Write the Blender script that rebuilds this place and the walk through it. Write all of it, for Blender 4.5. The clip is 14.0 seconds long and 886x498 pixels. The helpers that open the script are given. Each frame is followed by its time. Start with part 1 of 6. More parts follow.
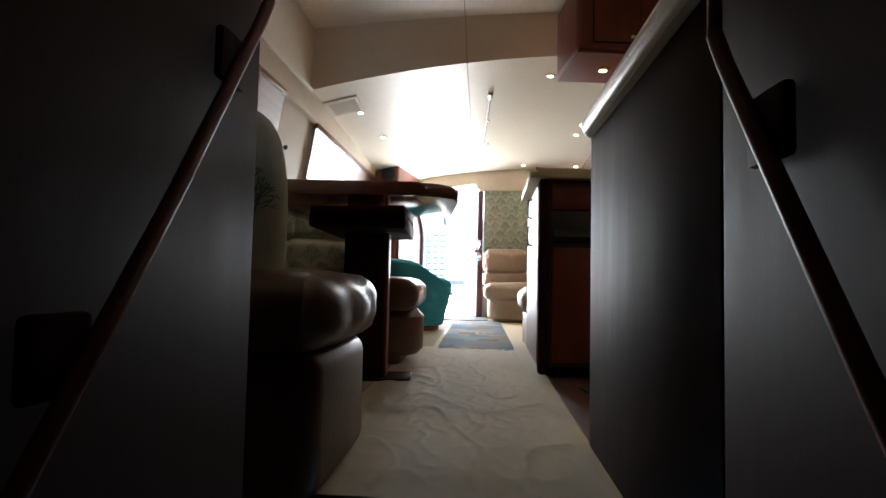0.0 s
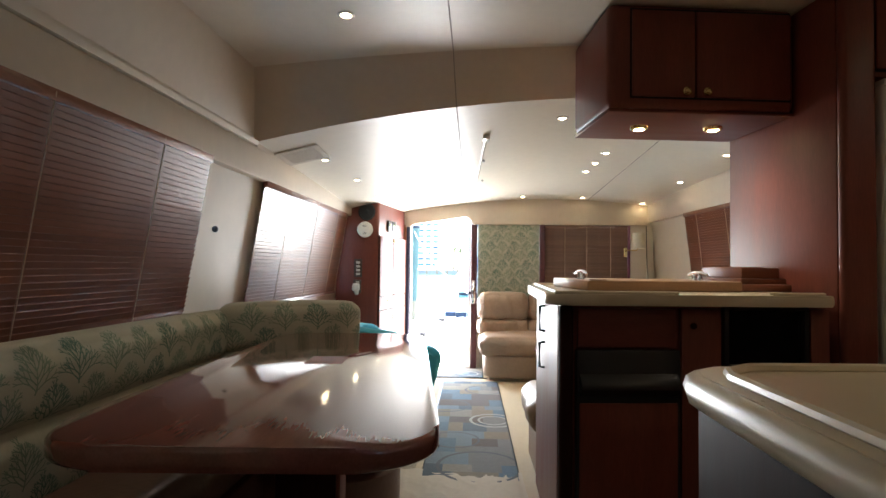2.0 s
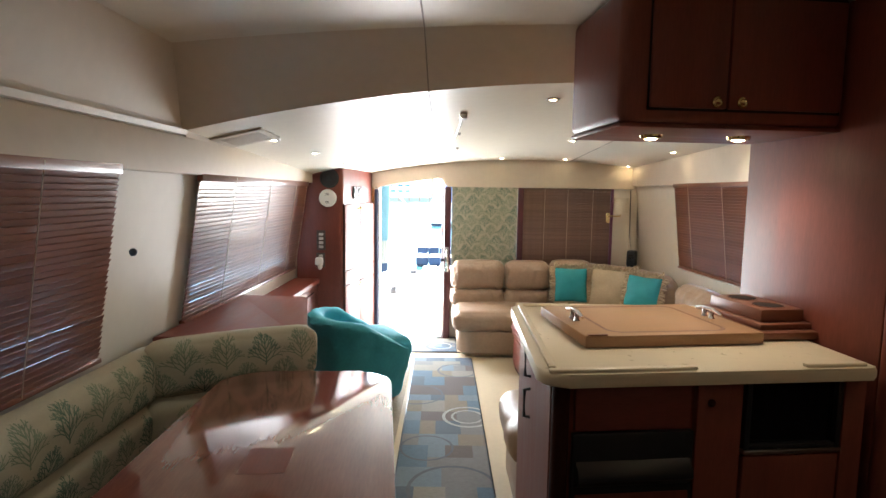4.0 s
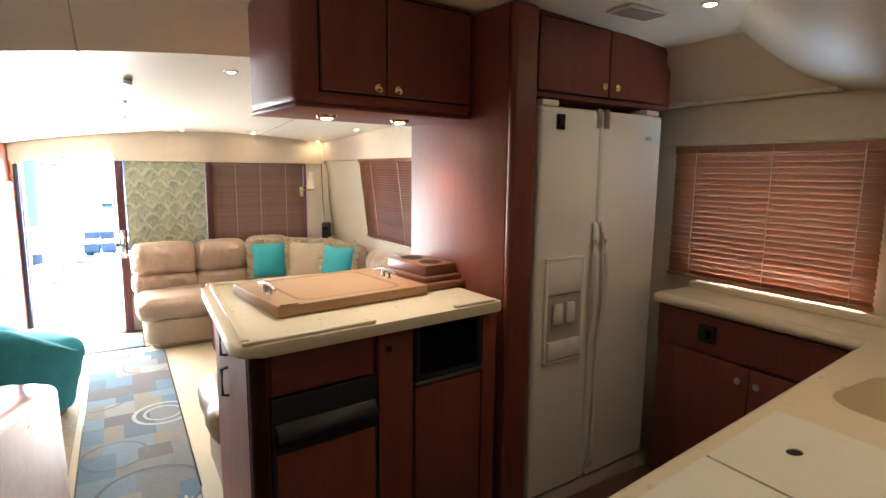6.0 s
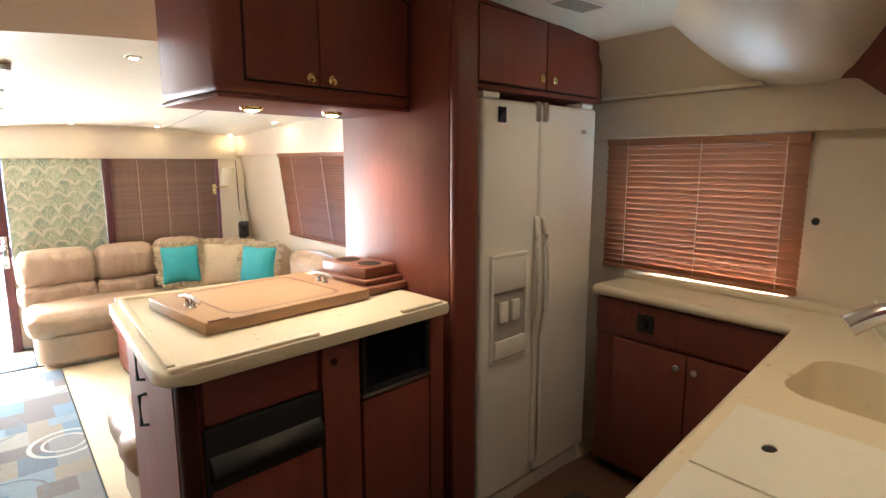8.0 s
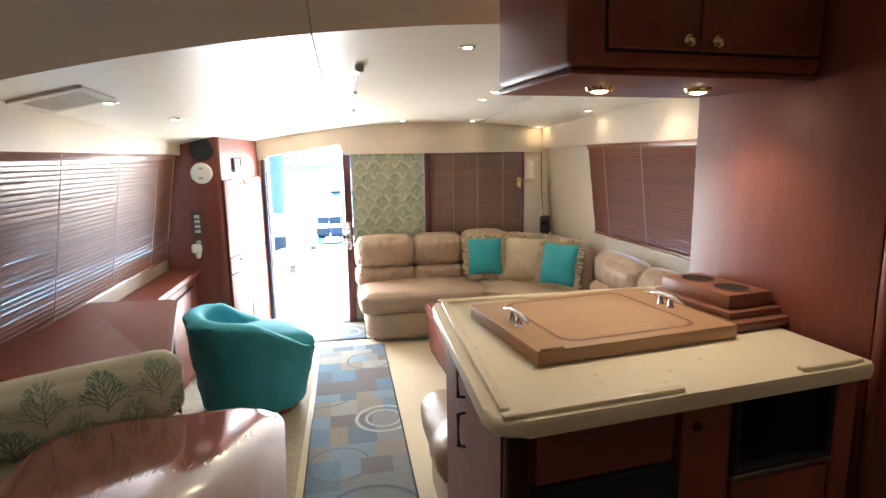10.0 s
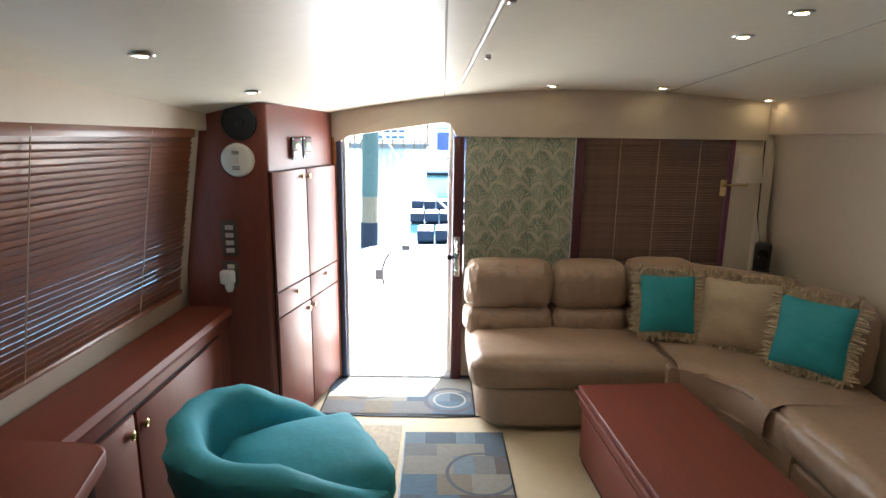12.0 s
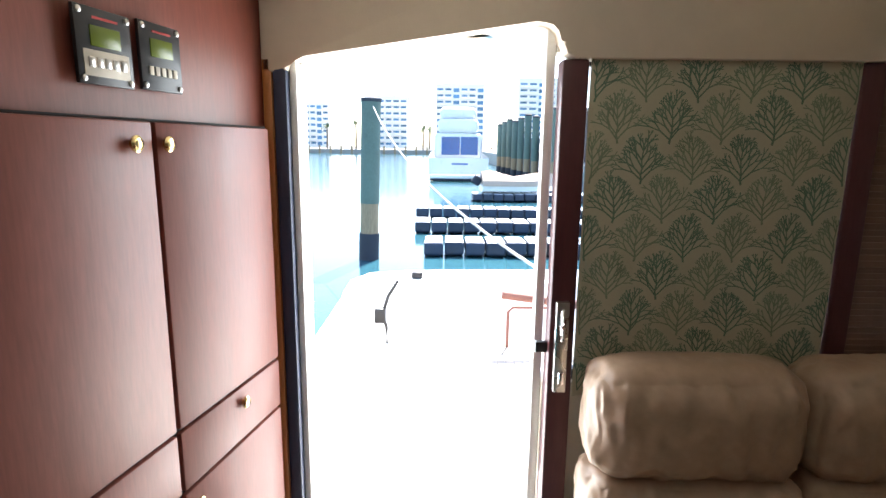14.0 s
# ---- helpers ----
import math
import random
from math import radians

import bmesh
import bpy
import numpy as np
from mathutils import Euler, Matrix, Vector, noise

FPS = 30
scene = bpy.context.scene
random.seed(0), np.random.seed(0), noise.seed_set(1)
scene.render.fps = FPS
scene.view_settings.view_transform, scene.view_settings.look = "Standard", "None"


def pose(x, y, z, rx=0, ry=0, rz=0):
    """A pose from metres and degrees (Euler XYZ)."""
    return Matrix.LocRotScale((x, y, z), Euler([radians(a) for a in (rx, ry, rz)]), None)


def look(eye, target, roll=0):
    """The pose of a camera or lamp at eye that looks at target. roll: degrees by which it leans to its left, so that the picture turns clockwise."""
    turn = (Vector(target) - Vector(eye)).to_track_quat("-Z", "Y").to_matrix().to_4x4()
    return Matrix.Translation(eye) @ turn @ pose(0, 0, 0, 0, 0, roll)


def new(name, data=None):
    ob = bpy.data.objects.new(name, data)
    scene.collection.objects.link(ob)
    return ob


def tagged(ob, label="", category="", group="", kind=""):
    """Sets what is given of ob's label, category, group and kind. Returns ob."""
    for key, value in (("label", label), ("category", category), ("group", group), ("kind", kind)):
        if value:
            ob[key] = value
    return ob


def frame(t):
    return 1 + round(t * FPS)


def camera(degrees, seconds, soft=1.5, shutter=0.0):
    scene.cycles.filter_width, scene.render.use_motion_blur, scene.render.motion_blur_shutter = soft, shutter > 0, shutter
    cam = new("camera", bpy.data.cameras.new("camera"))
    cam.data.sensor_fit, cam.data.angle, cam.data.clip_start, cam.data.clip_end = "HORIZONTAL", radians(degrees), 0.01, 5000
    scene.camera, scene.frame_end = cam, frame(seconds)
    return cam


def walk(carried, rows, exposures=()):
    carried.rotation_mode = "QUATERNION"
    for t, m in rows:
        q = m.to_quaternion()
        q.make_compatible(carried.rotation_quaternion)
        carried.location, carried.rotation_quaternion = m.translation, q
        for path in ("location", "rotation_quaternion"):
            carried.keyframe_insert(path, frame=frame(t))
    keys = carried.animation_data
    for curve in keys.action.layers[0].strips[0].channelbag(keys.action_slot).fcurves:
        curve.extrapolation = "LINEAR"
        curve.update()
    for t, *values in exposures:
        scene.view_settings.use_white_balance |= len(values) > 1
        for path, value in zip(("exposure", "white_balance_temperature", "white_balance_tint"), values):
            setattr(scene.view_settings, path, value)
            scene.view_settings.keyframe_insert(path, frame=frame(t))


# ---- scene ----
cam = camera(78.0, 14.0)
PATH = [
    (0, (0.234, -1.114, 0.48), (0.089, 0.878, 0.585), 1.2),
    (0.5, (0.212, -0.869, 0.584), (0.079, 1.122, 0.711), 1.1),
    (1, (0.206, -0.665, 0.773), (0.074, 1.327, 0.888), 1.2),
    (1.5, (0.224, -0.491, 0.949), (0.089, 1.502, 1.048), 0.6),
    (2, (0.215, -0.322, 1.103), (0.096, 1.674, 1.165), 0.7),
    (4.5, (0.187, 0.11, 1.522), (0.265, 2.094, 1.278), 1.1),
    (5, (0.175, 0.041, 1.522), (0.579, 1.982, 1.261), 1.4),
    (5.5, (0.225, 0.012, 1.524), (0.939, 1.859, 1.244), 0.9),
    (6, (0.222, -0.011, 1.512), (1.22, 1.698, 1.224), 0.6),
    (6.5, (0.21, -0.045, 1.532), (1.409, 1.526, 1.222), 0.5),
    (7, (0.211, -0.028, 1.523), (1.536, 1.437, 1.211), 0.5),
    (9.5, (0.2, 0.456, 1.528), (0.858, 2.317, 1.204), -1.1),
    (10, (0.203, 0.572, 1.53), (0.535, 2.512, 1.195), -1.0),
    (10.5, (0.205, 0.935, 1.533), (0.365, 2.894, 1.176), -0.6),
    (11, (0.197, 1.387, 1.538), (0.282, 3.349, 1.157), -0.3),
    (11.5, (0.167, 1.839, 1.529), (0.183, 3.8, 1.138), 0.6),
    (12, (0.102, 2.262, 1.545), (0.107, 4.222, 1.148), 0.7),
    (12.5, (0.051, 2.696, 1.45), (0.086, 4.652, 1.035), 1.0),
    (13, (-0.005, 3.218, 1.415), (0.026, 5.173, 0.991), 1.1),
    (13.5, (-0.008, 3.726, 1.358), (-0.029, 5.686, 0.962), 0.8),
    (14, (-0.116, 4.202, 1.347), (-0.117, 6.167, 0.974), 0.7),
]
walk(cam, [(t, look(eye, target, roll)) for t, eye, target, roll in PATH],
     ((0.0, 3.65), (1.0, 3.5), (1.5, 3.4), (2.0, 3.65), (4.5, 3.85), (5.0, 3.9), (5.5, 4.35), (6.5, 4.95), (7.0, 5.12), (9.5, 4.55), (10.0, 4.12), (11.0, 3.2), (12.5, 2.75), (13.2, 2.6), (14.0, 2.1)))


# ---- world, sun, exposure ----
W = bpy.data.worlds.new("sky")
scene.world = W
W.use_nodes = True
wn = W.node_tree.nodes
sky = wn.new("ShaderNodeTexSky")
sky.sky_type, sky.sun_disc = "NISHITA", False
sky.sun_elevation, sky.sun_rotation = radians(57.5), radians(19.5)
W.node_tree.links.new(sky.outputs[0], wn["Background"].inputs[0])
wn["Background"].inputs[1].default_value = 0.15
sun = new("sun", bpy.data.lights.new("sun", "SUN"))
sun.data.energy, sun.data.angle, sun.data.color = 5.0, radians(0.5), (1.0, 0.95, 0.88)
sun.matrix_world = look((2.3, 12.0, 10.9), (0.0, 5.5, 0.0))


def lamp_area(name, m, sx, sy, watts, color):
    L = bpy.data.lights.new(name, "AREA")
    L.shape, L.size, L.size_y, L.energy, L.color = "RECTANGLE", sx, sy, watts, color
    o = new(name, L)
    o.matrix_world = m
    return o


def lamp_spot(name, at, aim, watts, color, angle=110, radius=0.03):
    L = bpy.data.lights.new(name, "SPOT")
    L.energy, L.color, L.spot_size, L.spot_blend, L.shadow_soft_size = watts, color, radians(angle), 0.8, radius
    o = new(name, L)
    o.matrix_world = look(at, aim)
    return o


WARM = (1.0, 0.88, 0.70)
# Added fill in the doorway, standing in for daylight from outside.
lamp_area("door_skylight", look((-0.15, 5.72, 0.9), (-0.15, 4.5, 1.05)), 0.62, 1.3, 4.6, (0.93, 0.97, 1.0))

# ---- materials ----
MATS = {}


def mat(name, base, rough=0.5, metal=0.0, var=0.12, scale=6.0, grain=None, bump=0.0, bscale=120.0, coat=0.0, spec=0.5,
        sub=0.0, rvar=0.1, island=0.0, objvar=0.0):
    """Noise-varied principled material; grain stretches the noise along an axis (x, y, z factors)."""
    if name in MATS:
        return MATS[name]
    m = bpy.data.materials.new(name)
    m.use_nodes = True
    t, N = m.node_tree, m.node_tree.nodes
    b = N["Principled BSDF"]
    b.inputs["Roughness"].default_value, b.inputs["Metallic"].default_value = rough, metal
    b.inputs["Coat Weight"].default_value, b.inputs["Specular IOR Level"].default_value = coat, spec
    b.inputs["Coat Roughness"].default_value = 0.08
    co = N.new("ShaderNodeTexCoord")
    mp = N.new("ShaderNodeMapping")
    mp.inputs["Scale"].default_value = grain or (1, 1, 1)
    t.links.new(co.outputs["Object"], mp.inputs[0])
    big, fine = N.new("ShaderNodeTexNoise"), N.new("ShaderNodeTexNoise")
    big.inputs["Scale"].default_value, fine.inputs["Scale"].default_value = scale, scale * 9
    big.inputs["Detail"].default_value, fine.inputs["Detail"].default_value = 4, 6
    for n in (big, fine):
        t.links.new(mp.outputs[0], n.inputs["Vector"])
    add = N.new("ShaderNodeMath")
    add.operation = "ADD"
    t.links.new(big.outputs["Fac"], add.inputs[0])
    t.links.new(fine.outputs["Fac"], add.inputs[1])
    ramp = N.new("ShaderNodeMapRange")
    ramp.inputs["From Min"].default_value, ramp.inputs["From Max"].default_value = 0.55, 1.45
    ramp.inputs["To Min"].default_value, ramp.inputs["To Max"].default_value = 1 - var, 1 + var
    t.links.new(add.outputs[0], ramp.inputs["Value"])
    src = ramp.outputs[0]
    if objvar:
        oi = N.new("ShaderNodeObjectInfo")
        r2 = N.new("ShaderNodeMapRange")
        r2.inputs["To Min"].default_value, r2.inputs["To Max"].default_value = 1 - objvar, 1 + objvar
        t.links.new(oi.outputs["Random"], r2.inputs["Value"])
        mu = N.new("ShaderNodeMath")
        mu.operation = "MULTIPLY"
        t.links.new(src, mu.inputs[0])
        t.links.new(r2.outputs[0], mu.inputs[1])
        src = mu.outputs[0]
    mix = N.new("ShaderNodeVectorMath")
    mix.operation = "SCALE"
    mix.inputs[0].default_value = base
    t.links.new(src, mix.inputs["Scale"])
    t.links.new(mix.outputs[0], b.inputs["Base Color"])
    rr = N.new("ShaderNodeMapRange")
    rr.inputs["To Min"].default_value, rr.inputs["To Max"].default_value = max(0.02, rough - rvar), min(1, rough + rvar)
    t.links.new(big.outputs["Fac"], rr.inputs["Value"])
    t.links.new(rr.outputs[0], b.inputs["Roughness"])
    if bump:
        bn = N.new("ShaderNodeTexNoise")
        bn.inputs["Scale"].default_value, bn.inputs["Detail"].default_value = bscale, 5
        t.links.new(mp.outputs[0], bn.inputs["Vector"])
        bu = N.new("ShaderNodeBump")
        bu.inputs["Strength"].default_value, bu.inputs["Distance"].default_value = bump, 0.004
        t.links.new(bn.outputs["Fac"], bu.inputs["Height"])
        t.links.new(bu.outputs[0], b.inputs["Normal"])
    MATS[name] = m
    return m


def glow(name, color, strength):
    m = bpy.data.materials.new(name)
    m.use_nodes = True
    b = m.node_tree.nodes["Principled BSDF"]
    b.inputs["Base Color"].default_value = (*color, 1)
    b.inputs["Emission Color"].default_value = (*color, 1)
    b.inputs["Emission Strength"].default_value = strength
    return m


CHERRY = mat("cherry_wood", (0.185, 0.05, 0.034), 0.44, var=0.22, scale=3.0, grain=(7, 7, 0.8), bump=0.04, bscale=60, spec=0.4)
CHERRY_H = mat("cherry_wood_flat", (0.20, 0.05, 0.032), 0.48, var=0.2, scale=3.0, grain=(7, 0.8, 7), bump=0.03, bscale=60, coat=0.0, spec=0.32)
CHERRY_X = mat("cherry_wood_cross", (0.165, 0.045, 0.034), 0.44, var=0.22, scale=3.0, grain=(0.8, 7, 7), bump=0.04, bscale=60, spec=0.4)
# Cherry base lowered to near-black; dimness of stairwell and peninsula is in the colour.
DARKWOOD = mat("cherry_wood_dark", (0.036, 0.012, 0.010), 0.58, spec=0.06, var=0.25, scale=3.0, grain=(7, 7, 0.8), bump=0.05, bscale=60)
# Near-black stands in for shade in joints, toe kicks, slots and holes.
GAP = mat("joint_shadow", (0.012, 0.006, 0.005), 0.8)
VINYL = mat("cream_vinyl", (0.66, 0.57, 0.46), 0.6, var=0.05, scale=2.5, bump=0.12, bscale=260)
PANEL = mat("pale_wall_panel", (0.70, 0.63, 0.52), 0.55, var=0.04, scale=2.0, bump=0.06, bscale=300)
CEIL = mat("ceiling_vinyl", (0.74, 0.69, 0.58), 0.42, var=0.05, scale=2.0, bump=0.1, bscale=220)
SEAM = mat("seam_line", (0.35, 0.31, 0.25), 0.7)
SOLID = mat("solid_surface", (0.72, 0.62, 0.46), 0.28, var=0.018, scale=30, rvar=0.015)
SOLIDW = mat("solid_surface_white", (0.76, 0.72, 0.64), 0.35, var=0.04, scale=20)
WHITE = mat("white_enamel", (0.80, 0.77, 0.72), 0.32, var=0.03, scale=4, bump=0.04, bscale=500)
LEATHER = mat("tan_leather", (0.38, 0.265, 0.185), 0.42, var=0.14, scale=5, bump=0.45, bscale=24, rvar=0.12)
LEATHERD = mat("brown_leather", (0.16, 0.085, 0.06), 0.36, var=0.18, scale=5, bump=0.3, bscale=50, rvar=0.12)
TEAL = mat("turquoise_cloth", (0.04, 0.34, 0.43), 0.8, var=0.14, scale=7, bump=0.6, bscale=18)
TEALP = mat("turquoise_satin", (0.02, 0.32, 0.36), 0.6, var=0.1, scale=8, bump=0.3, bscale=60)
CREAMP = mat("cream_velvet", (0.50, 0.40, 0.27), 0.85, var=0.12, scale=9, bump=0.3, bscale=70)
FRINGE = mat("fringe", (0.52, 0.42, 0.28), 0.95, var=0.3, scale=40, bump=0.8, bscale=200)
CORALF = mat("coral_fabric", (0.52, 0.49, 0.37), 0.9, var=0.06, scale=12, bump=0.2, bscale=400)
CORALG = mat("coral_print", (0.24, 0.30, 0.21), 0.9, var=0.25, scale=15)
CORALG2 = mat("coral_print_dark", (0.15, 0.23, 0.17), 0.9, var=0.25, scale=15)
BLIND = mat("wood_blind_slat", (0.20, 0.068, 0.032), 0.33, var=0.2, scale=4, grain=(6, 0.6, 6), coat=0.12, objvar=0.14)
# Galley slats: the orange of light from behind is in this lighter base.
BLINDG = mat("wood_blind_slat_backlit", (0.36, 0.16, 0.085), 0.34, var=0.15, scale=4, grain=(6, 0.6, 6), coat=0.2, objvar=0.1)
# Mahogany posts by the door; their backlit darkness is in this base colour.
MAHOG = mat("mahogany_backlit_dark", (0.085, 0.026, 0.03), 0.4, var=0.2, scale=3.0, grain=(7, 7, 0.8), bump=0.04, bscale=60, spec=0.4)
BLINDX = mat("wood_blind_slat_cross", (0.20, 0.12, 0.085), 0.32, var=0.2, scale=4, grain=(0.6, 6, 6), coat=0.2, objvar=0.12)
CORD = mat("blind_cord", (0.55, 0.42, 0.32), 0.8)
CHROME = mat("chrome", (0.75, 0.75, 0.76), 0.12, 1.0, var=0.03, rvar=0.05)
STEEL = mat("brushed_nickel", (0.6, 0.58, 0.55), 0.3, 1.0, var=0.06)
BRASS = mat("polished_brass", (0.82, 0.66, 0.32), 0.18, 1.0, var=0.05, rvar=0.06)
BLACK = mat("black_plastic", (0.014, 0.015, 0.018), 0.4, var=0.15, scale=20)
BLACKG = mat("black_glass", (0.006, 0.006, 0.008), 0.12, var=0.1)
NAVY = mat("navy_door_gasket", (0.025, 0.035, 0.08), 0.5, var=0.15)
MAPLE = mat("maple_board", (0.40, 0.235, 0.13), 0.4, var=0.16, scale=5, grain=(0.8, 9, 9), bump=0.05)
WALNUT = mat("walnut_stained", (0.20, 0.075, 0.045), 0.4, var=0.2, scale=5, grain=(0.8, 8, 8))
CARPET = mat("beige_floor_cover", (0.60, 0.50, 0.33), 0.75, var=0.06, scale=3, bump=0.15, bscale=160)
BERBER = mat("berber_carpet", (0.40, 0.34, 0.25), 0.95, var=0.35, scale=45, bump=1.0, bscale=150)
CLOTH = mat("drop_cloth", (0.62, 0.55, 0.43), 0.85, var=0.06, scale=4, bump=0.25, bscale=260)
FLOORW = mat("galley_floor", (0.16, 0.075, 0.05), 0.35, var=0.3, scale=4, grain=(6, 0.7, 6), coat=0.2)
DARKMAT = mat("dark_galley_mat", (0.06, 0.055, 0.05), 0.85, var=0.3, scale=20, bump=0.5)
SMOKEW = mat("smoke_detector_white", (0.78, 0.75, 0.69), 0.45, var=0.03)
SHADE = mat("lamp_shade_linen", (0.72, 0.66, 0.54), 0.8, var=0.04, scale=20)
LCD = mat("lcd_green", (0.12, 0.16, 0.025), 0.25, var=0.06)
RED = mat("red_print", (0.35, 0.02, 0.02), 0.6)
PALE = mat("pale_plate", (0.55, 0.50, 0.42), 0.5, var=0.05)
BULB = glow("bulb_glow", (1.0, 0.82, 0.5), 6)
DECKW = mat("white_gelcoat", (0.8, 0.8, 0.8), 0.3, var=0.03, scale=2)
TEAK = mat("weathered_teak", (0.5, 0.44, 0.36), 0.75, var=0.15, scale=4, grain=(8, 0.7, 8), bump=0.1, objvar=0.08)
WATER = mat("harbour_water", (0.03, 0.10, 0.13), 0.12, var=0.3, scale=0.4, bump=1.0, bscale=1.3, rvar=0.04)
PILEG = mat("pile_green_wrap", (0.09, 0.14, 0.12), 0.6, var=0.25, scale=3, bump=0.3, bscale=20)
PILEW = mat("pile_bare_wood", (0.30, 0.22, 0.14), 0.9, var=0.35, scale=6, grain=(6, 6, 0.8), bump=0.6, bscale=40)
PILEB = mat("pile_black_base", (0.02, 0.025, 0.04), 0.7, var=0.3, scale=6)
ROPE = mat("dock_rope", (0.5, 0.48, 0.45), 0.9, var=0.2, scale=30)
FLOATB = mat("float_block_navy", (0.018, 0.03, 0.06), 0.45, var=0.25, scale=5, objvar=0.2)
FLOATT = mat("float_block_top", (0.55, 0.58, 0.62), 0.6, var=0.1, scale=5, objvar=0.06)
TANCOV = mat("tan_boat_cover", (0.45, 0.35, 0.29), 0.85, var=0.12, scale=3, bump=0.4, bscale=12)
CONC = mat("seawall_concrete", (0.30, 0.29, 0.27), 0.9, var=0.2, scale=1.5, bump=0.4, bscale=10)
CONDO = mat("condo_stucco", (0.72, 0.72, 0.71), 0.8, var=0.05, scale=0.5)
CONDOG = mat("condo_glass_blue", (0.05, 0.16, 0.30), 0.15, var=0.4, scale=0.3, objvar=0.4)
LEAF = mat("palm_leaf", (0.05, 0.10, 0.03), 0.6, var=0.4, scale=3)
BARK = mat("palm_bark", (0.18, 0.14, 0.10), 0.9, var=0.3, scale=5)
BLUEG = mat("blue_boat_window", (0.02, 0.10, 0.32), 0.1, var=0.2)
REDV = mat("red_vinyl_bag", (0.22, 0.09, 0.07), 0.6, var=0.2)

GLASS = bpy.data.materials.new("window_glass")
GLASS.use_nodes = True
gb = GLASS.node_tree.nodes["Principled BSDF"]
gb.inputs["Transmission Weight"].default_value, gb.inputs["Roughness"].default_value, gb.inputs["IOR"].default_value = 1.0, 0.02, 1.1
gb.inputs["Base Color"].default_value = (0.75, 0.85, 0.95, 1)

# ---- mesh helpers ----


def thing(name, label, category, group="", at=(0, 0, 0), rz=0):
    o = tagged(new(name), label, category, group)
    o.matrix_world = pose(*at, 0, 0, rz)
    return o


def part(name, bm, material, parent=None, label="", smooth=True):
    me = bpy.data.meshes.new(name)
    bmesh.ops.recalc_face_normals(bm, faces=bm.faces[:])
    bm.to_mesh(me)
    bm.free()
    me.materials.append(material)
    if smooth:
        me.polygons.foreach_set("use_smooth", [True] * len(me.polygons))
        me.set_sharp_from_angle(angle=radians(38))
    o = new(name, me)
    if parent:
        o.parent = parent
    if label:
        o["label"] = label
    return o


def struct(name, bm, material, label, category, smooth=True):
    return tagged(part(name, bm, material, None, "", smooth), label, category, "", "structure")


def box(x0, x1, y0, y1, z0, z1, bev=0.003, seg=2, bm=None):
    own = bm is None
    bm = bm or bmesh.new()
    m = Matrix.Translation(((x0 + x1) / 2, (y0 + y1) / 2, (z0 + z1) / 2)) @ Matrix.Diagonal((x1 - x0, y1 - y0, z1 - z0, 1))
    r = bmesh.ops.create_cube(bm, size=1, matrix=m)
    if bev:
        es = list({e for v in r["verts"] for e in v.link_edges})
        bmesh.ops.bevel(bm, geom=es, offset=min(bev, 0.45 * min(x1 - x0, y1 - y0, z1 - z0)), segments=seg, affect="EDGES", profile=0.5)
    return bm


def prism(pts, z0, z1, bev=0.0, seg=2, axis="z", bm=None):
    """A polygon extruded along an axis: pts are (x, y) for z, (y, z) for x, (x, z) for y."""
    bm = bm or bmesh.new()
    f = {"z": lambda a, b, c: (a, b, c), "x": lambda a, b, c: (c, a, b), "y": lambda a, b, c: (a, c, b)}[axis]
    lo, hi = [bm.verts.new(f(a, b, z0)) for a, b in pts], [bm.verts.new(f(a, b, z1)) for a, b in pts]
    n = len(pts)
    fs = [bm.faces.new(lo[::-1]), bm.faces.new(hi)]
    for i in range(n):
        fs.append(bm.faces.new((lo[i], lo[(i + 1) % n], hi[(i + 1) % n], hi[i])))
    if bev:
        es = list({e for fa in fs[:2] for e in fa.edges})
        bmesh.ops.bevel(bm, geom=es, offset=bev, segments=seg, affect="EDGES", profile=0.5)
    return bm


def rounded(x0, x1, y0, y1, r, n=6, which=(1, 1, 1, 1)):
    """Corner points of a rounded rectangle, from (x0, y0) anticlockwise."""
    out = []
    for k, (cx, cy, a0) in enumerate(((x0, y0, 180), (x1, y0, 270), (x1, y1, 0), (x0, y1, 90))):
        rr = r * which[k]
        if rr <= 0:
            out.append((cx, cy))
            continue
        ox, oy = cx + (rr if k in (0, 3) else -rr), cy + (rr if k in (0, 1) else -rr)
        for i in range(n + 1):
            a = radians(a0 + 90 * i / n)
            out.append((ox + rr * math.cos(a), oy + rr * math.sin(a)))
    return out


def lathe(profile, seg=24, m=None, bm=None):
    """Turns (radius, z) pairs round the z axis, then moves them by m."""
    bm = bm or bmesh.new()
    m = m or Matrix()
    rings = []
    for r, z in profile:
        rings.append([bm.verts.new(m @ Vector((r * math.cos(2 * math.pi * i / seg), r * math.sin(2 * math.pi * i / seg), z))) for i in range(seg)])
    for a, b in zip(rings, rings[1:]):
        for i in range(seg):
            bm.faces.new((a[i], a[(i + 1) % seg], b[(i + 1) % seg], b[i]))
    bm.faces.new(rings[0][::-1])
    bm.faces.new(rings[-1])
    return bm


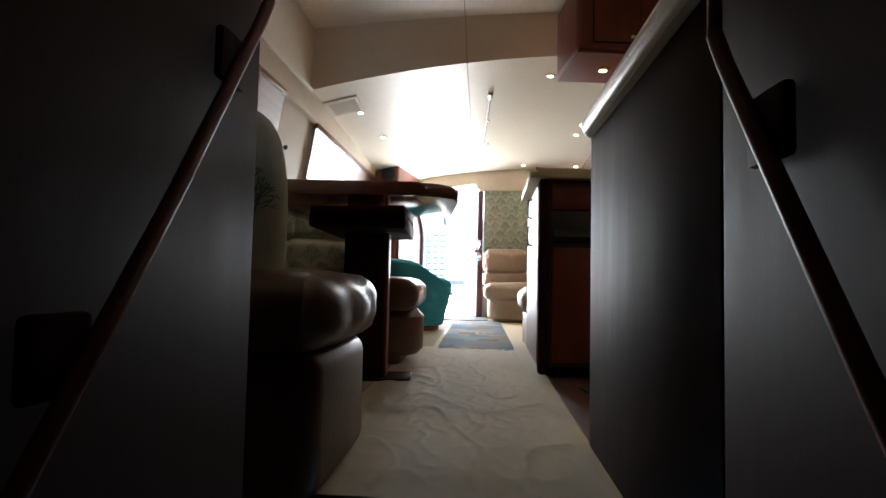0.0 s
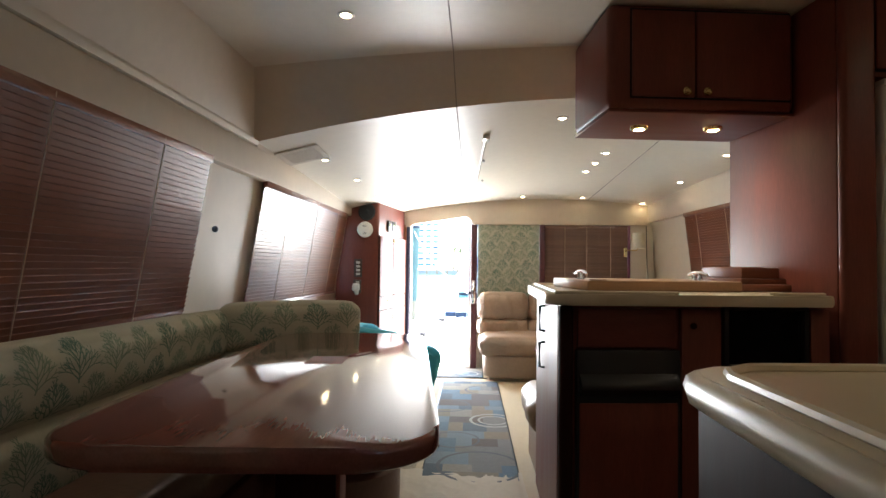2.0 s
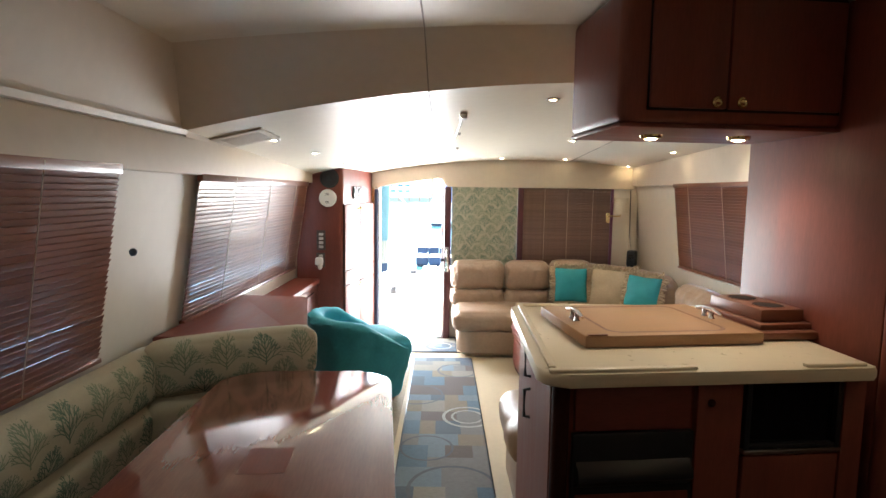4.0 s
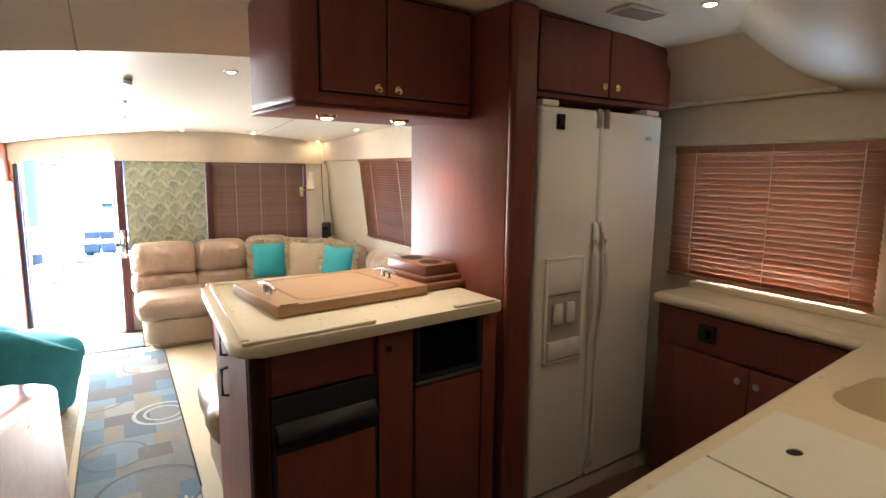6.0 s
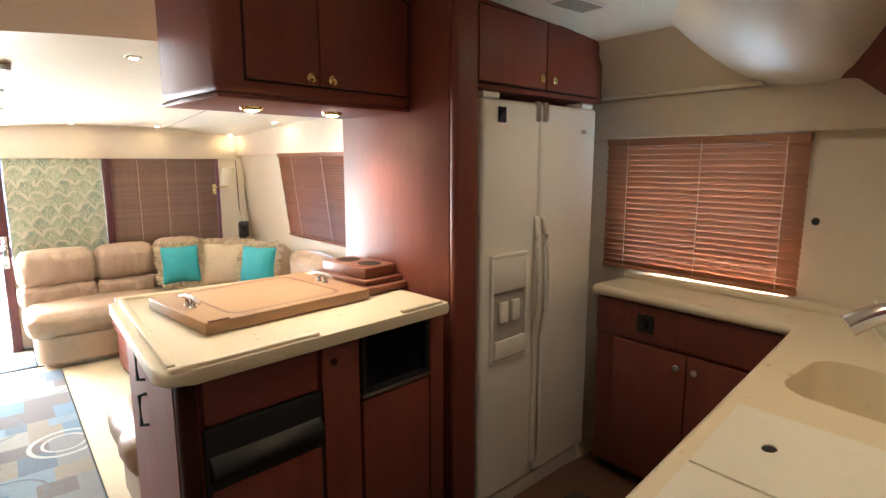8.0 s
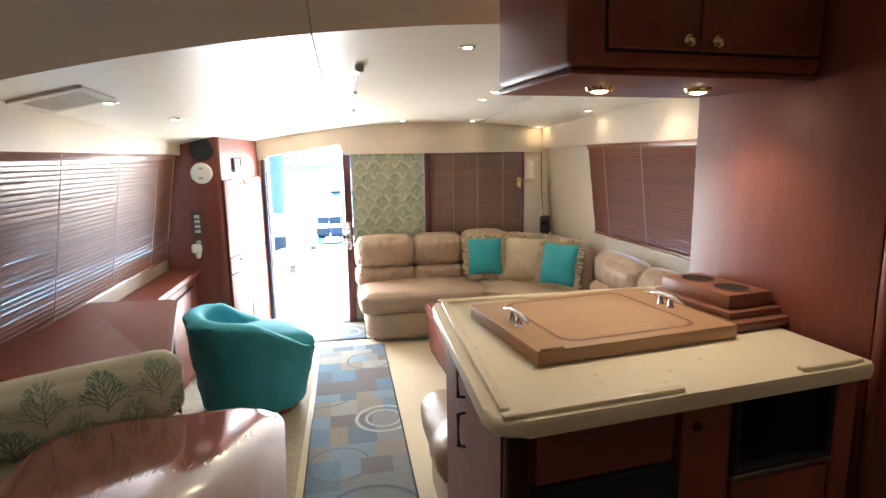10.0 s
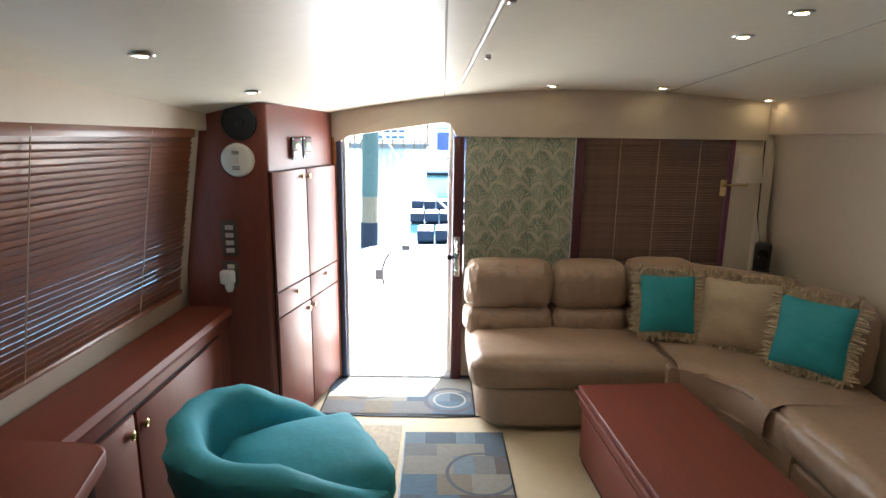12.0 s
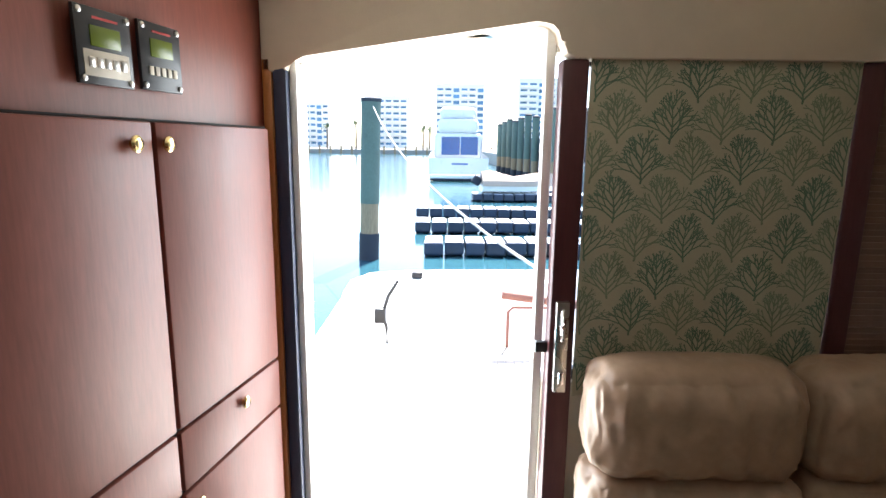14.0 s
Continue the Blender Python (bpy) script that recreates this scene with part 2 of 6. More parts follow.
def tube(pts, r, seg=8, bm=None, taper=None):
    bm = bm or bmesh.new()
    pts = [Vector(p) for p in pts]
    rings = []
    for i, p in enumerate(pts):
        d = (pts[min(i + 1, len(pts) - 1)] - pts[max(i - 1, 0)]).normalized()
        u = d.orthogonal().normalized() if abs(d.z) > 0.99 else Vector((0, 0, 1)).cross(d).normalized()
        w = d.cross(u)
        rad = r if not taper else r * taper[i]
        rings.append([bm.verts.new(p + rad * (math.cos(2 * math.pi * k / seg) * u + math.sin(2 * math.pi * k / seg) * w)) for k in range(seg)])
    for a, b in zip(rings, rings[1:]):
        for k in range(seg):
            bm.faces.new((a[k], a[(k + 1) % seg], b[(k + 1) % seg], b[k]))
    bm.faces.new(rings[0][::-1])
    bm.faces.new(rings[-1])
    return bm


def arc(p0, p1, p2, n=10):
    p0, p1, p2 = Vector(p0), Vector(p1), Vector(p2)
    return [(1 - t) ** 2 * p0 + 2 * t * (1 - t) * p1 + t * t * p2 for t in (i / n for i in range(n + 1))]


def cushion(sx, sy, sz, r=0.05, puff=(0, 0, 0.02), wr=0.004, freq=9.0, seed=0.0, cuts=14, m=None, crease=(), fold=0.0):
    """A soft rounded box centred on the origin: bulging faces and wrinkles; creases are grooves across z."""
    bm = bmesh.new()
    bmesh.ops.create_cube(bm, size=2)
    bmesh.ops.subdivide_edges(bm, edges=bm.edges[:], cuts=cuts, use_grid_fill=True)
    h = Vector((sx / 2, sy / 2, sz / 2))
    r = min(r, 0.98 * min(h))
    for v in bm.verts:
        p = Vector([math.copysign(abs(c) ** 0.85, c) for c in v.co])
        q = Vector([p[i] * h[i] for i in range(3)])
        inner = Vector([max(-(h[i] - r), min(h[i] - r, q[i])) for i in range(3)])
        d = q - inner
        if d.length > 1e-6:
            q = inner + d.normalized() * r
        for i in range(3):
            j, k = (i + 1) % 3, (i + 2) % 3
            q[i] += math.copysign(1, p[i]) * abs(p[i]) ** 3 * puff[i] * (1 - p[j] ** 2) * (1 - p[k] ** 2)
        nz = noise.fractal(Vector((q.x * freq * 1.9, q.y * freq, q.z * freq * 0.6)) + Vector((seed, seed * 1.7, 0)), 1.0, 2.0, 3)
        edge = max(abs(p[0]), abs(p[1])) ** 4
        q += q.normalized() * nz * wr * (0.6 + 1.6 * edge)
        if fold:
            w = Vector((q.x * 13 + 5 * q.z + seed, q.y * 6 - seed, q.z * 11 + 9 * abs(q.x)))
            w += 0.35 * Vector((noise.noise(w * 1.7), noise.noise(w * 1.7 + Vector((7, 3, 1))), 0))
            rdg = max(0.0, 1 - 3.4 * abs(noise.noise(w))) ** 2 + 0.4 * max(0.0, 1 - 3 * abs(noise.noise(w * 2.1))) ** 2
            q += Vector([math.copysign(abs(c) ** 5, c) for c in p]).normalized() * (rdg - 0.3) * fold * (0.35 + 0.9 * p[0] ** 2) * (1 - p[0] ** 8) * (1 - 0.8 * p[2] ** 8)
        for cz in crease:
            g = math.exp(-((q.z - cz) / 0.012) ** 2)
            q.x *= 1 - 0.02 * g
            q.y *= 1 - 0.16 * g
        v.co = q
    if m:
        bmesh.ops.transform(bm, matrix=m, verts=bm.verts[:])
    return bm


def knob(parent, at, direction, r=0.016, material=None, name="knob"):
    m = Matrix.Translation(at) @ Vector(direction).to_track_quat("Z", "Y").to_matrix().to_4x4()
    return part(name, lathe(((0.5 * r, 0), (0.45 * r, 0.35 * r), (r, 0.5 * r), (r, 0.75 * r), (0.7 * r, 1.0 * r), (0.55 * r, 0.9 * r), (0.3 * r, 0.95 * r)), 20, m), material or BRASS, parent)

# ---- setting ----
X_P, X_S, Y_A = -1.0, 2.16, 5.64


def ceil_z(x, y):
    return 1.965 - 0.05 * (y - 2.9) - 0.06 * (x - 1.0) ** 2


def galley_z(x):
    return 2.14 - 0.028 * (x - 0.9) ** 2


def port_x(z):
    return X_P - 0.16 * (1.55 - z)


def stb_x(z):
    return X_S + 0.12 * (1.55 - z)


def shear(bm, fn, x0):
    for v in bm.verts:
        v.co.x += fn(v.co.z) - x0
    return bm


# floor of the saloon and galley, with the stair well left open
bm = bmesh.new()
for b in ((-1.4, 2.9, 0.06, 5.64), (-1.4, -0.2, -0.3, 0.06), (0.56, 2.9, -0.3, 0.06)):
    box(b[0], b[1], b[2], b[3], -0.08, 0.0, 0, bm=bm)
struct("floor", bm, CARPET, "beige covered saloon floor", "floor", False)
struct("floor_galley", box(0.56, 2.75, 0.5, 1.75, 0.0, 0.006, 0.002), FLOORW, "dark varnished galley floor", "floor")
struct("floor_carpet_edge", box(-0.98, -0.1, 0.6, 5.0, 0.0, 0.007, 0.003), BERBER, "flecked berber carpet strip", "floor")
struct("floor_lower", box(-0.4, 0.8, -2.3, -0.83, -1.03, -0.95, 0), FLOORW, "dark lower deck floor", "floor", False)
bm = bmesh.new()
for k in range(4):
    y1 = 0.06 - 0.22 * k
    box(-0.165, 0.545, y1 - 0.24, y1, -1.0, -0.19 * (k + 1), 0.006, bm=bm)
struct("stairs", bm, BERBER, "carpeted companionway steps", "stairs")

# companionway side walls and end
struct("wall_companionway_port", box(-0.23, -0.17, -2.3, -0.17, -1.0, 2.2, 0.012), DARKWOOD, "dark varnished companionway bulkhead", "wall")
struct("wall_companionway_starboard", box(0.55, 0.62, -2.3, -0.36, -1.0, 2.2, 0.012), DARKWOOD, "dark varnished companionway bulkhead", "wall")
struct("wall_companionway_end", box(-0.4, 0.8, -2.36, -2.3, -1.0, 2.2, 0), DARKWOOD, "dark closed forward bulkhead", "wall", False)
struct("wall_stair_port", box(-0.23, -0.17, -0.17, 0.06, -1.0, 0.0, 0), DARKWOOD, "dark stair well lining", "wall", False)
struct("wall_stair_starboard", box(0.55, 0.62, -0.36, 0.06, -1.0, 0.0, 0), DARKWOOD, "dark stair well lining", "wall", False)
struct("wall_forward_port", box(-1.3, -0.23, -0.36, -0.3, 0, 2.3, 0), VINYL, "cream vinyl forward bulkhead", "wall", False)
struct("wall_forward_galley", prism(((0.635, -0.244), (2.72, 0.233), (2.72, 0.17), (0.635, -0.311)), -0.1, 2.3), VINYL, "cream galley backsplash wall", "wall", False)

# port side wall with two windows
W1, W2 = (0.15, 2.05), (2.80, 4.66)
bm = bmesh.new()
box(-1.08, -1.0, -0.36, 5.64, -0.1, 0.87, 0, bm=bm)
box(-1.08, -1.0, -0.36, 5.64, 1.6, 2.3, 0, bm=bm)
for a, b in ((-0.36, W1[0]), (W1[1], W2[0]), (W2[1], 5.64)):
    box(-1.08, -1.0, a, b, 0.87, 1.6, 0, bm=bm)
struct("wall_port", shear(bm, port_x, X_P), PANEL, "pale vinyl side wall with window openings", "wall", False)
# starboard side walls
bm = bmesh.new()
box(X_S, X_S + 0.08, 2.4, 5.72, -0.1, 0.88, 0, bm=bm)
box(X_S, X_S + 0.08, 2.4, 5.72, 1.6, 2.3, 0, bm=bm)
box(X_S, X_S + 0.08, 2.4, 2.95, 0.88, 1.6, 0, bm=bm)
box(X_S, X_S + 0.08, 4.68, 5.72, 0.88, 1.6, 0, bm=bm)
SB = Matrix.Translation((2.16, 2.6, 0)) @ pose(0, 0, 0, 0, 0, 1.7) @ Matrix.Translation((-2.16, -2.6, 0))
struct("wall_starboard", shear(bm, stb_x, X_S), PANEL, "pale vinyl side wall with window opening", "wall", False).matrix_world = SB
bm = bmesh.new()
box(2.65, 2.73, -0.25, 2.46, -0.1, 0.99, 0, bm=bm)
box(2.65, 2.73, -0.25, 2.46, 1.635, 2.3, 0, bm=bm)
box(2.65, 2.73, -0.25, 0.96, 0.99, 1.635, 0, bm=bm)
box(2.65, 2.73, 1.78, 2.46, 0.99, 1.635, 0, bm=bm)
struct("wall_galley_starboard", bm, VINYL, "cream galley side wall with window opening", "wall", False)
struct("wall_behind_fridge", box(1.52, 2.73, 2.42, 2.48, 0, 2.3, 0), PANEL, "pale partition behind the fridge", "wall", False)

# aft wall: door opening, window opening
bm = bmesh.new()
D0, D1, DH = -0.5, 0.165, 1.66
for a, b, c, d in ((-1.3, D0, -0.1, 2.3), (D0, D1, DH, 2.3), (D1, 0.91, -0.1, 0.7), (D1, 0.91, 1.58, 2.3), (0.91, 0.95, -0.1, 2.3), (0.95, 1.85, -0.1, 0.8), (0.95, 1.85, 1.56, 2.3), (1.85, 2.3, -0.1, 2.3)):
    box(a, b, Y_A, Y_A + 0.07, c, d, 0, bm=bm)
struct("wall_aft", bm, PANEL, "pale aft bulkhead with door and window", "wall", False)

# ceilings
def sheet(fn, xs, ys, th=0.03):
    b = bmesh.new()
    lo = [[b.verts.new((x, y, fn(x, y))) for x in xs] for y in ys]
    up = [[b.verts.new((x, y, fn(x, y) + th)) for x in xs] for y in ys]
    for g, flip in ((lo, 1), (up, 0)):
        for j in range(len(ys) - 1):
            for i in range(len(xs) - 1):
                q = (g[j][i], g[j][i + 1], g[j + 1][i + 1], g[j + 1][i])
                b.faces.new(q[::-1] if flip else q)
    return b


xs = [-1.2 + 0.1 * i for i in range(40)]
struct("ceiling_saloon", sheet(ceil_z, xs, [2.52 + 0.312 * j for j in range(11)]), CEIL, "off-white padded saloon ceiling", "ceiling")
struct("ceiling_galley", sheet(lambda x, y: galley_z(x), xs, (-2.36, 0.0, 1.0, 2.25)), CEIL, "off-white padded galley ceiling", "ceiling")
struct("ceiling_step", sheet(lambda x, y: galley_z(x) + (ceil_z(x, 2.52) - galley_z(x)) * (y - 2.235) / 0.285, xs, (2.235, 2.33, 2.43, 2.52)), VINYL, "sloped cream fascia between the ceilings", "ceiling")
# port coaming of the raised galley ceiling
struct("ceiling_side_port", prism(((-1.03, 1.74), (-0.972, 1.755), (-0.855, 2.07), (-0.9, 2.12), (-1.1, 2.1)), -0.3, 2.5, 0, axis="y"), VINYL, "cream sloped side panel under the galley ceiling", "ceiling")
struct("trim_port_ledge", prism(((-1.05, 1.73), (-0.952, 1.735), (-0.947, 1.757), (-1.05, 1.762)), -0.3, 2.52, 0.003, axis="y"), PANEL, "thin pale ledge trim", "trim")
# valance over the side windows
bm = box(-1.03, -0.955, -0.3, 4.78, 1.565, 1.73, 0.012)
struct("trim_valance_port", bm, VINYL, "padded cream vinyl valance over the port blinds", "trim")
bm = prism(((-1.03, 1.725), (-0.955, 1.725), (-0.955, 1.76), (-1.03, 1.78)), 2.52, 4.78, 0, axis="y")
struct("trim_valance_port_top", bm, VINYL, "padded cream vinyl strip under the ceiling", "trim")
struct("trim_valance_starboard", box(2.115, 2.2, 2.4, 5.62, 1.585, 1.84, 0.012), VINYL, "padded cream vinyl valance over the starboard blinds", "trim").matrix_world = SB
# aft valance with the door cut-out
pts = [(-0.56, 1.515), (-0.52, 1.515)]
pts += [(-0.5 + 0.045 * (1 - math.cos(a)), 1.52 + 0.033 * math.sin(a)) for a in (0, 0.5, 1.0, 1.57)]
pts += [(0.10, 1.638)] + [(0.12 + 0.045 * math.sin(a), 1.597 + 0.045 * math.cos(a)) for a in (0.0, 0.5, 1.0, 1.57)]
pts += [(0.165, 1.59), (0.175, 1.566), (0.20, 1.556), (2.08, 1.556)]
pts += [(2.08 - 0.33 * k, ceil_z(2.08 - 0.33 * k, 5.6) + 0.005) for k in range(9)]
struct("trim_valance_aft", prism(pts, 5.575, 5.636, 0.006, axis="y"), VINYL, "padded tan valance with a rounded cut-out over the door", "trim")
struct("trim_corner_post", box(2.02, 2.09, 5.57, 5.64, 0.0, 1.556, 0.01), PANEL, "pale corner post", "trim")
struct("wall_aft_panel", box(1.858, 2.06, 5.6, 5.638, 0.0, 1.555, 0.006), PANEL, "pale panel beside the aft window", "wall")
# ceiling seams
for k, (x0, x1, ya, yb) in enumerate(((0.108, 0.075, 2.53, 5.56), (1.40, 1.39, 2.75, 5.56))):
    struct("trim_ceiling_seam", tube([(x0, ya + (yb - ya) * i / 8, ceil_z(x0, ya + (yb - ya) * i / 8)) for i in range(9)], 0.0035, 6), SEAM, "thin ceiling seam", "trim")
struct("trim_galley_seam", tube([(0.10, y, galley_z(0.10)) for y in (-0.3, 1.0, 2.24)], 0.003, 6), SEAM, "thin ceiling seam", "trim")
struct("trim_step_seam", tube([(0.10 + 0.008 * k, 2.24 + 0.28 * k, galley_z(0.09) + (ceil_z(0.09, 2.52) - galley_z(0.09)) * k - 0.001) for k in (0, 0.5, 1)], 0.003, 6), SEAM, "thin fascia seam", "trim")

# galley: moulded white overhang and cream corner panels
bm = bmesh.new()
mg = []
for i in range(9):
    u = i / 8
    row = []
    for j in range(9):
        v = j / 8
        lo = Vector((2.64, 1.10, 1.83)).lerp(Vector((2.64, 0.84, 1.775)), v)
        hi = (1 - v) ** 2 * Vector((2.34, 1.38, 2.105)) + 2 * v * (1 - v) * Vector((1.52, 0.75, 2.12)) + v * v * Vector((2.5, 0.60, 2.115))
        p = lo.lerp(hi, u)
        p.z -= 0.05 * math.sin(math.pi * u) * math.sin(math.pi * min(1, v + 0.2))
        row.append(bm.verts.new(p))
    mg.append(row)
for i in range(8):
    for j in range(8):
        bm.faces.new((mg[i][j], mg[i][j + 1], mg[i + 1][j + 1], mg[i + 1][j]))
r = bmesh.ops.extrude_face_region(bm, geom=bm.faces[:])
bmesh.ops.translate(bm, vec=(0.03, -0.01, 0.03), verts=[v for v in r["geom"] if isinstance(v, bmesh.types.BMVert)])
struct("ceiling_mould", bm, SOLIDW, "smooth white moulded overhang above the sink", "ceiling")
struct("trim_galley_valance", box(2.6, 2.66, 0.3, 1.88, 1.64, 1.821, 0.008), VINYL, "cream panel above the galley blind", "trim")
struct("trim_galley_ledge", box(2.575, 2.66, 1.08, 1.88, 1.822, 1.84, 0.006), PANEL, "thin pale ledge above the galley blind", "trim")
struct("trim_galley_slope", prism(((2.66, 1.84), (2.6, 1.84), (2.41, 2.1), (2.5, 2.2), (2.66, 2.2)), 1.02, 1.9, 0, axis="y"), VINYL, "cream sloped panel below the galley ceiling", "trim")

# ---- doors and windows ----
door = tagged(new("door_1"), "open sliding cabin door with mahogany stile", "door", "", "structure")
part("door_stile", box(0.167, 0.234, 5.585, 5.645, 0.0, 1.556, 0.008), MAHOG, door, "mahogany door stile")
part("gasket", box(-0.535, -0.5, 5.575, 5.64, 0.02, 1.55, 0.008), NAVY, door, "navy rubber door gasket")
part("jamb", box(-0.5, -0.482, 5.60, 5.70, 0.02, 1.655, 0.004), DECKW, door, "white door jamb")
part("jamb", box(0.14, 0.165, 5.66, 5.70, 0.02, 1.655, 0.004), DECKW, door, "white door jamb")
part("sill", box(-0.5, 0.165, 5.60, 5.78, 0.0, 0.025, 0.006), DECKW, door, "white door sill")
# Bright orange stands in for doorway light on the cherry edge.
part("jamb_edge", box(-0.56, -0.536, 5.575, 5.63, 0.02, 1.55, 0.006), mat("orange_lit_cherry_edge", (0.42, 0.16, 0.05), 0.35, var=0.15, grain=(6, 6, 0.8)), door, "lit cherry edge")
lk = part("lock_plate", box(0.18, 0.215, 5.568, 5.586, 0.70, 0.95, 0.004), STEEL, door, "brushed steel door lock plate")
part("pull", tube(arc((0.197, 5.566, 0.85), (0.197, 5.53, 0.89), (0.197, 5.566, 0.93), 8), 0.006), CHROME, lk)
part("thumb_turn", box(0.19, 0.205, 5.55, 5.57, 0.73, 0.765, 0.004), CHROME, lk)
part("latch", box(0.135, 0.168, 5.60, 5.62, 0.80, 0.83, 0.004), BLACK, lk)
struct("trim_window_post", box(0.90, 0.958, 5.585, 5.64, 0.6, 1.556, 0.006), MAHOG, "mahogany post between curtain and blind", "trim")
# The purple light on this mahogany post is painted into its base colour.
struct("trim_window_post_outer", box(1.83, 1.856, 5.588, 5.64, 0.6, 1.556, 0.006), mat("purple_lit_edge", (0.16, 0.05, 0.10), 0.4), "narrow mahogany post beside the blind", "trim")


def window(name, bm_frame, bm_pane, label):
    w = tagged(new(name), label, "window", "", "structure")
    part("window_frame", bm_frame, BLACK, w, "black window frame", False)
    p = part("pane", bm_pane, GLASS, w, "tinted pane", False)
    p.visible_shadow = False
    return w


def ring_x(x0, x1, y0, y1, z0, z1, t=0.025):
    b = bmesh.new()
    for a in ((y0, y1, z0, z0 + t), (y0, y1, z1 - t, z1), (y0, y0 + t, z0 + t, z1 - t), (y1 - t, y1, z0 + t, z1 - t)):
        box(x0, x1, a[0], a[1], a[2], a[3], 0, bm=b)
    return b


for nm, (a, b) in (("window_1", W1), ("window_2", W2)):
    window(nm, shear(ring_x(-1.07, -1.03, a, b, 0.87, 1.6), port_x, X_P), shear(box(-1.055, -1.05, a + 0.03, b - 0.03, 0.9, 1.57, 0), port_x, X_P), "black-framed side window behind blinds")
window("window_3", shear(ring_x(2.19, 2.23, 2.95, 4.68, 0.88, 1.6), stb_x, X_S), shear(box(2.21, 2.215, 2.98, 4.65, 0.91, 1.57, 0), stb_x, X_S), "black-framed side window behind blinds").matrix_world = SB
window("window_4", ring_x(2.67, 2.71, 0.96, 1.78, 0.99, 1.635), box(2.69, 2.695, 0.98, 1.76, 1.01, 1.61, 0), "galley window behind blinds")
bm = bmesh.new()
for a in ((0.95, 1.85, 0.8, 0.83), (0.95, 1.85, 1.53, 1.56), (0.95, 0.98, 0.83, 1.53), (1.82, 1.85, 0.83, 1.53)):
    box(a[0], a[1], 5.66, 5.69, a[2], a[3], 0, bm=bm)
window("window_5", bm, box(0.96, 1.84, 5.675, 5.68, 0.81, 1.55, 0), "aft window behind a closed blind")
b5 = bmesh.new()
for a in ((0.24, 0.91, 0.7, 0.73), (0.24, 0.91, 1.55, 1.58)):
    box(a[0], a[1], 5.66, 5.69, a[2], a[3], 0, bm=b5)
window("window_6", b5, box(0.24, 0.91, 5.675, 5.68, 0.7, 1.58, 0), "fixed aft window behind a curtain")


def blind(label, span, z0, z1, place, axis, cords, tilt, pitch=0.0205, width=0.026, rail=True, material=None):
    """Slats hung between z0 and z1; place(z) gives the plane, axis the run of the slats."""
    mid, half = (span[0] + span[1]) / 2, (span[1] - span[0]) / 2
    o = thing("wooden_blind", label, "window blind")
    me = None
    n = int((z1 - z0 - 0.03) / pitch)
    b = box(-width / 2, width / 2, -half, half, -0.0013, 0.0013, 0)
    me = bpy.data.meshes.new("slat")
    b.to_mesh(me)
    b.free()
    me.materials.append(material or BLIND)
    for k in range(n):
        z = z0 + 0.025 + pitch * k
        s = new("slat", me)
        s.parent = o
        if axis == "y":
            s.matrix_world = pose(place(z), mid, z, 0, tilt + random.uniform(-1.5, 1.5), random.uniform(-0.12, 0.12))
        else:
            s.matrix_world = pose(mid, place(z), z, 0, 0, 90) @ pose(0, 0, 0, 0, tilt + random.uniform(-1.5, 1.5), 0)
    f = (lambda c, z, d=0.0: (place(z) + d, c, z)) if axis == "y" else (lambda c, z, d=0.0: (c, place(z) + d, z))
    for c in cords:
        for d in (-0.014, 0.014):
            part("ladder_cord", tube([f(c, z0 + 0.01, d), f(c, (z0 + z1) / 2, d), f(c, z1 - 0.01, d)], 0.0022, 5), CORD, o)
    ends = [f(span[0], z1 - 0.018), f(span[1], z1 - 0.018)]
    for nm, z, h in (("head_rail", z1 - 0.018, 0.018), ("bottom_rail", z0 + 0.009, 0.009)):
        a, c = f(span[0], z), f(span[1], z)
        if axis == "y":
            bb = box(a[0] - 0.015, a[0] + 0.015, a[1], c[1], z - h, z + h, 0.003)
        else:
            bb = box(a[0], c[0], a[1] - 0.015, a[1] + 0.015, z - h, z + h, 0.003)
        part(nm, bb, material or BLIND, o)
    return o


blind("dark cherry wooden blind, closed, above the dinette", (W1[0] - 0.03, W1[1] - 0.01), 0.86, 1.585, lambda z: port_x(z) + 0.028, "y", (0.55, 1.12, 1.66), -60)
blind("cherry wooden blind with half-open slats beside the cabinet", (2.68, 4.65), 0.845, 1.572, lambda z: port_x(z) + 0.028, "y", (3.1, 3.7, 4.3), -59)
blind("cherry wooden blind, nearly closed, behind the sofa", (2.97, 4.66), 0.9, 1.6, lambda z: stb_x(z) - 0.026, "y", (3.3, 3.9, 4.4), 57).matrix_world = SB
blind("cherry wooden blind with white cords in the galley", (0.905, 1.80), 0.995, 1.635, lambda z: 2.63, "y", (0.98, 1.32, 1.68), 62, 0.0262, 0.033, material=BLINDG)
blind("closed brown blind on the aft window", (0.96, 1.829), 0.78, 1.556, lambda z: 5.612, "x", (1.17, 1.40, 1.65), 66, 0.0165, 0.02, material=BLINDX)
for at in ((-0.985, 2.13, 1.26), (2.615, 0.86, 1.3)):
    t = thing("cord_cleat", "small black blind cord knob on the wall", "cord knob", "", at)
    part("knob", lathe(((0.008, -0.014), (0.014, -0.004), (0.014, 0.006), (0.006, 0.014)), 12), BLACK, t)

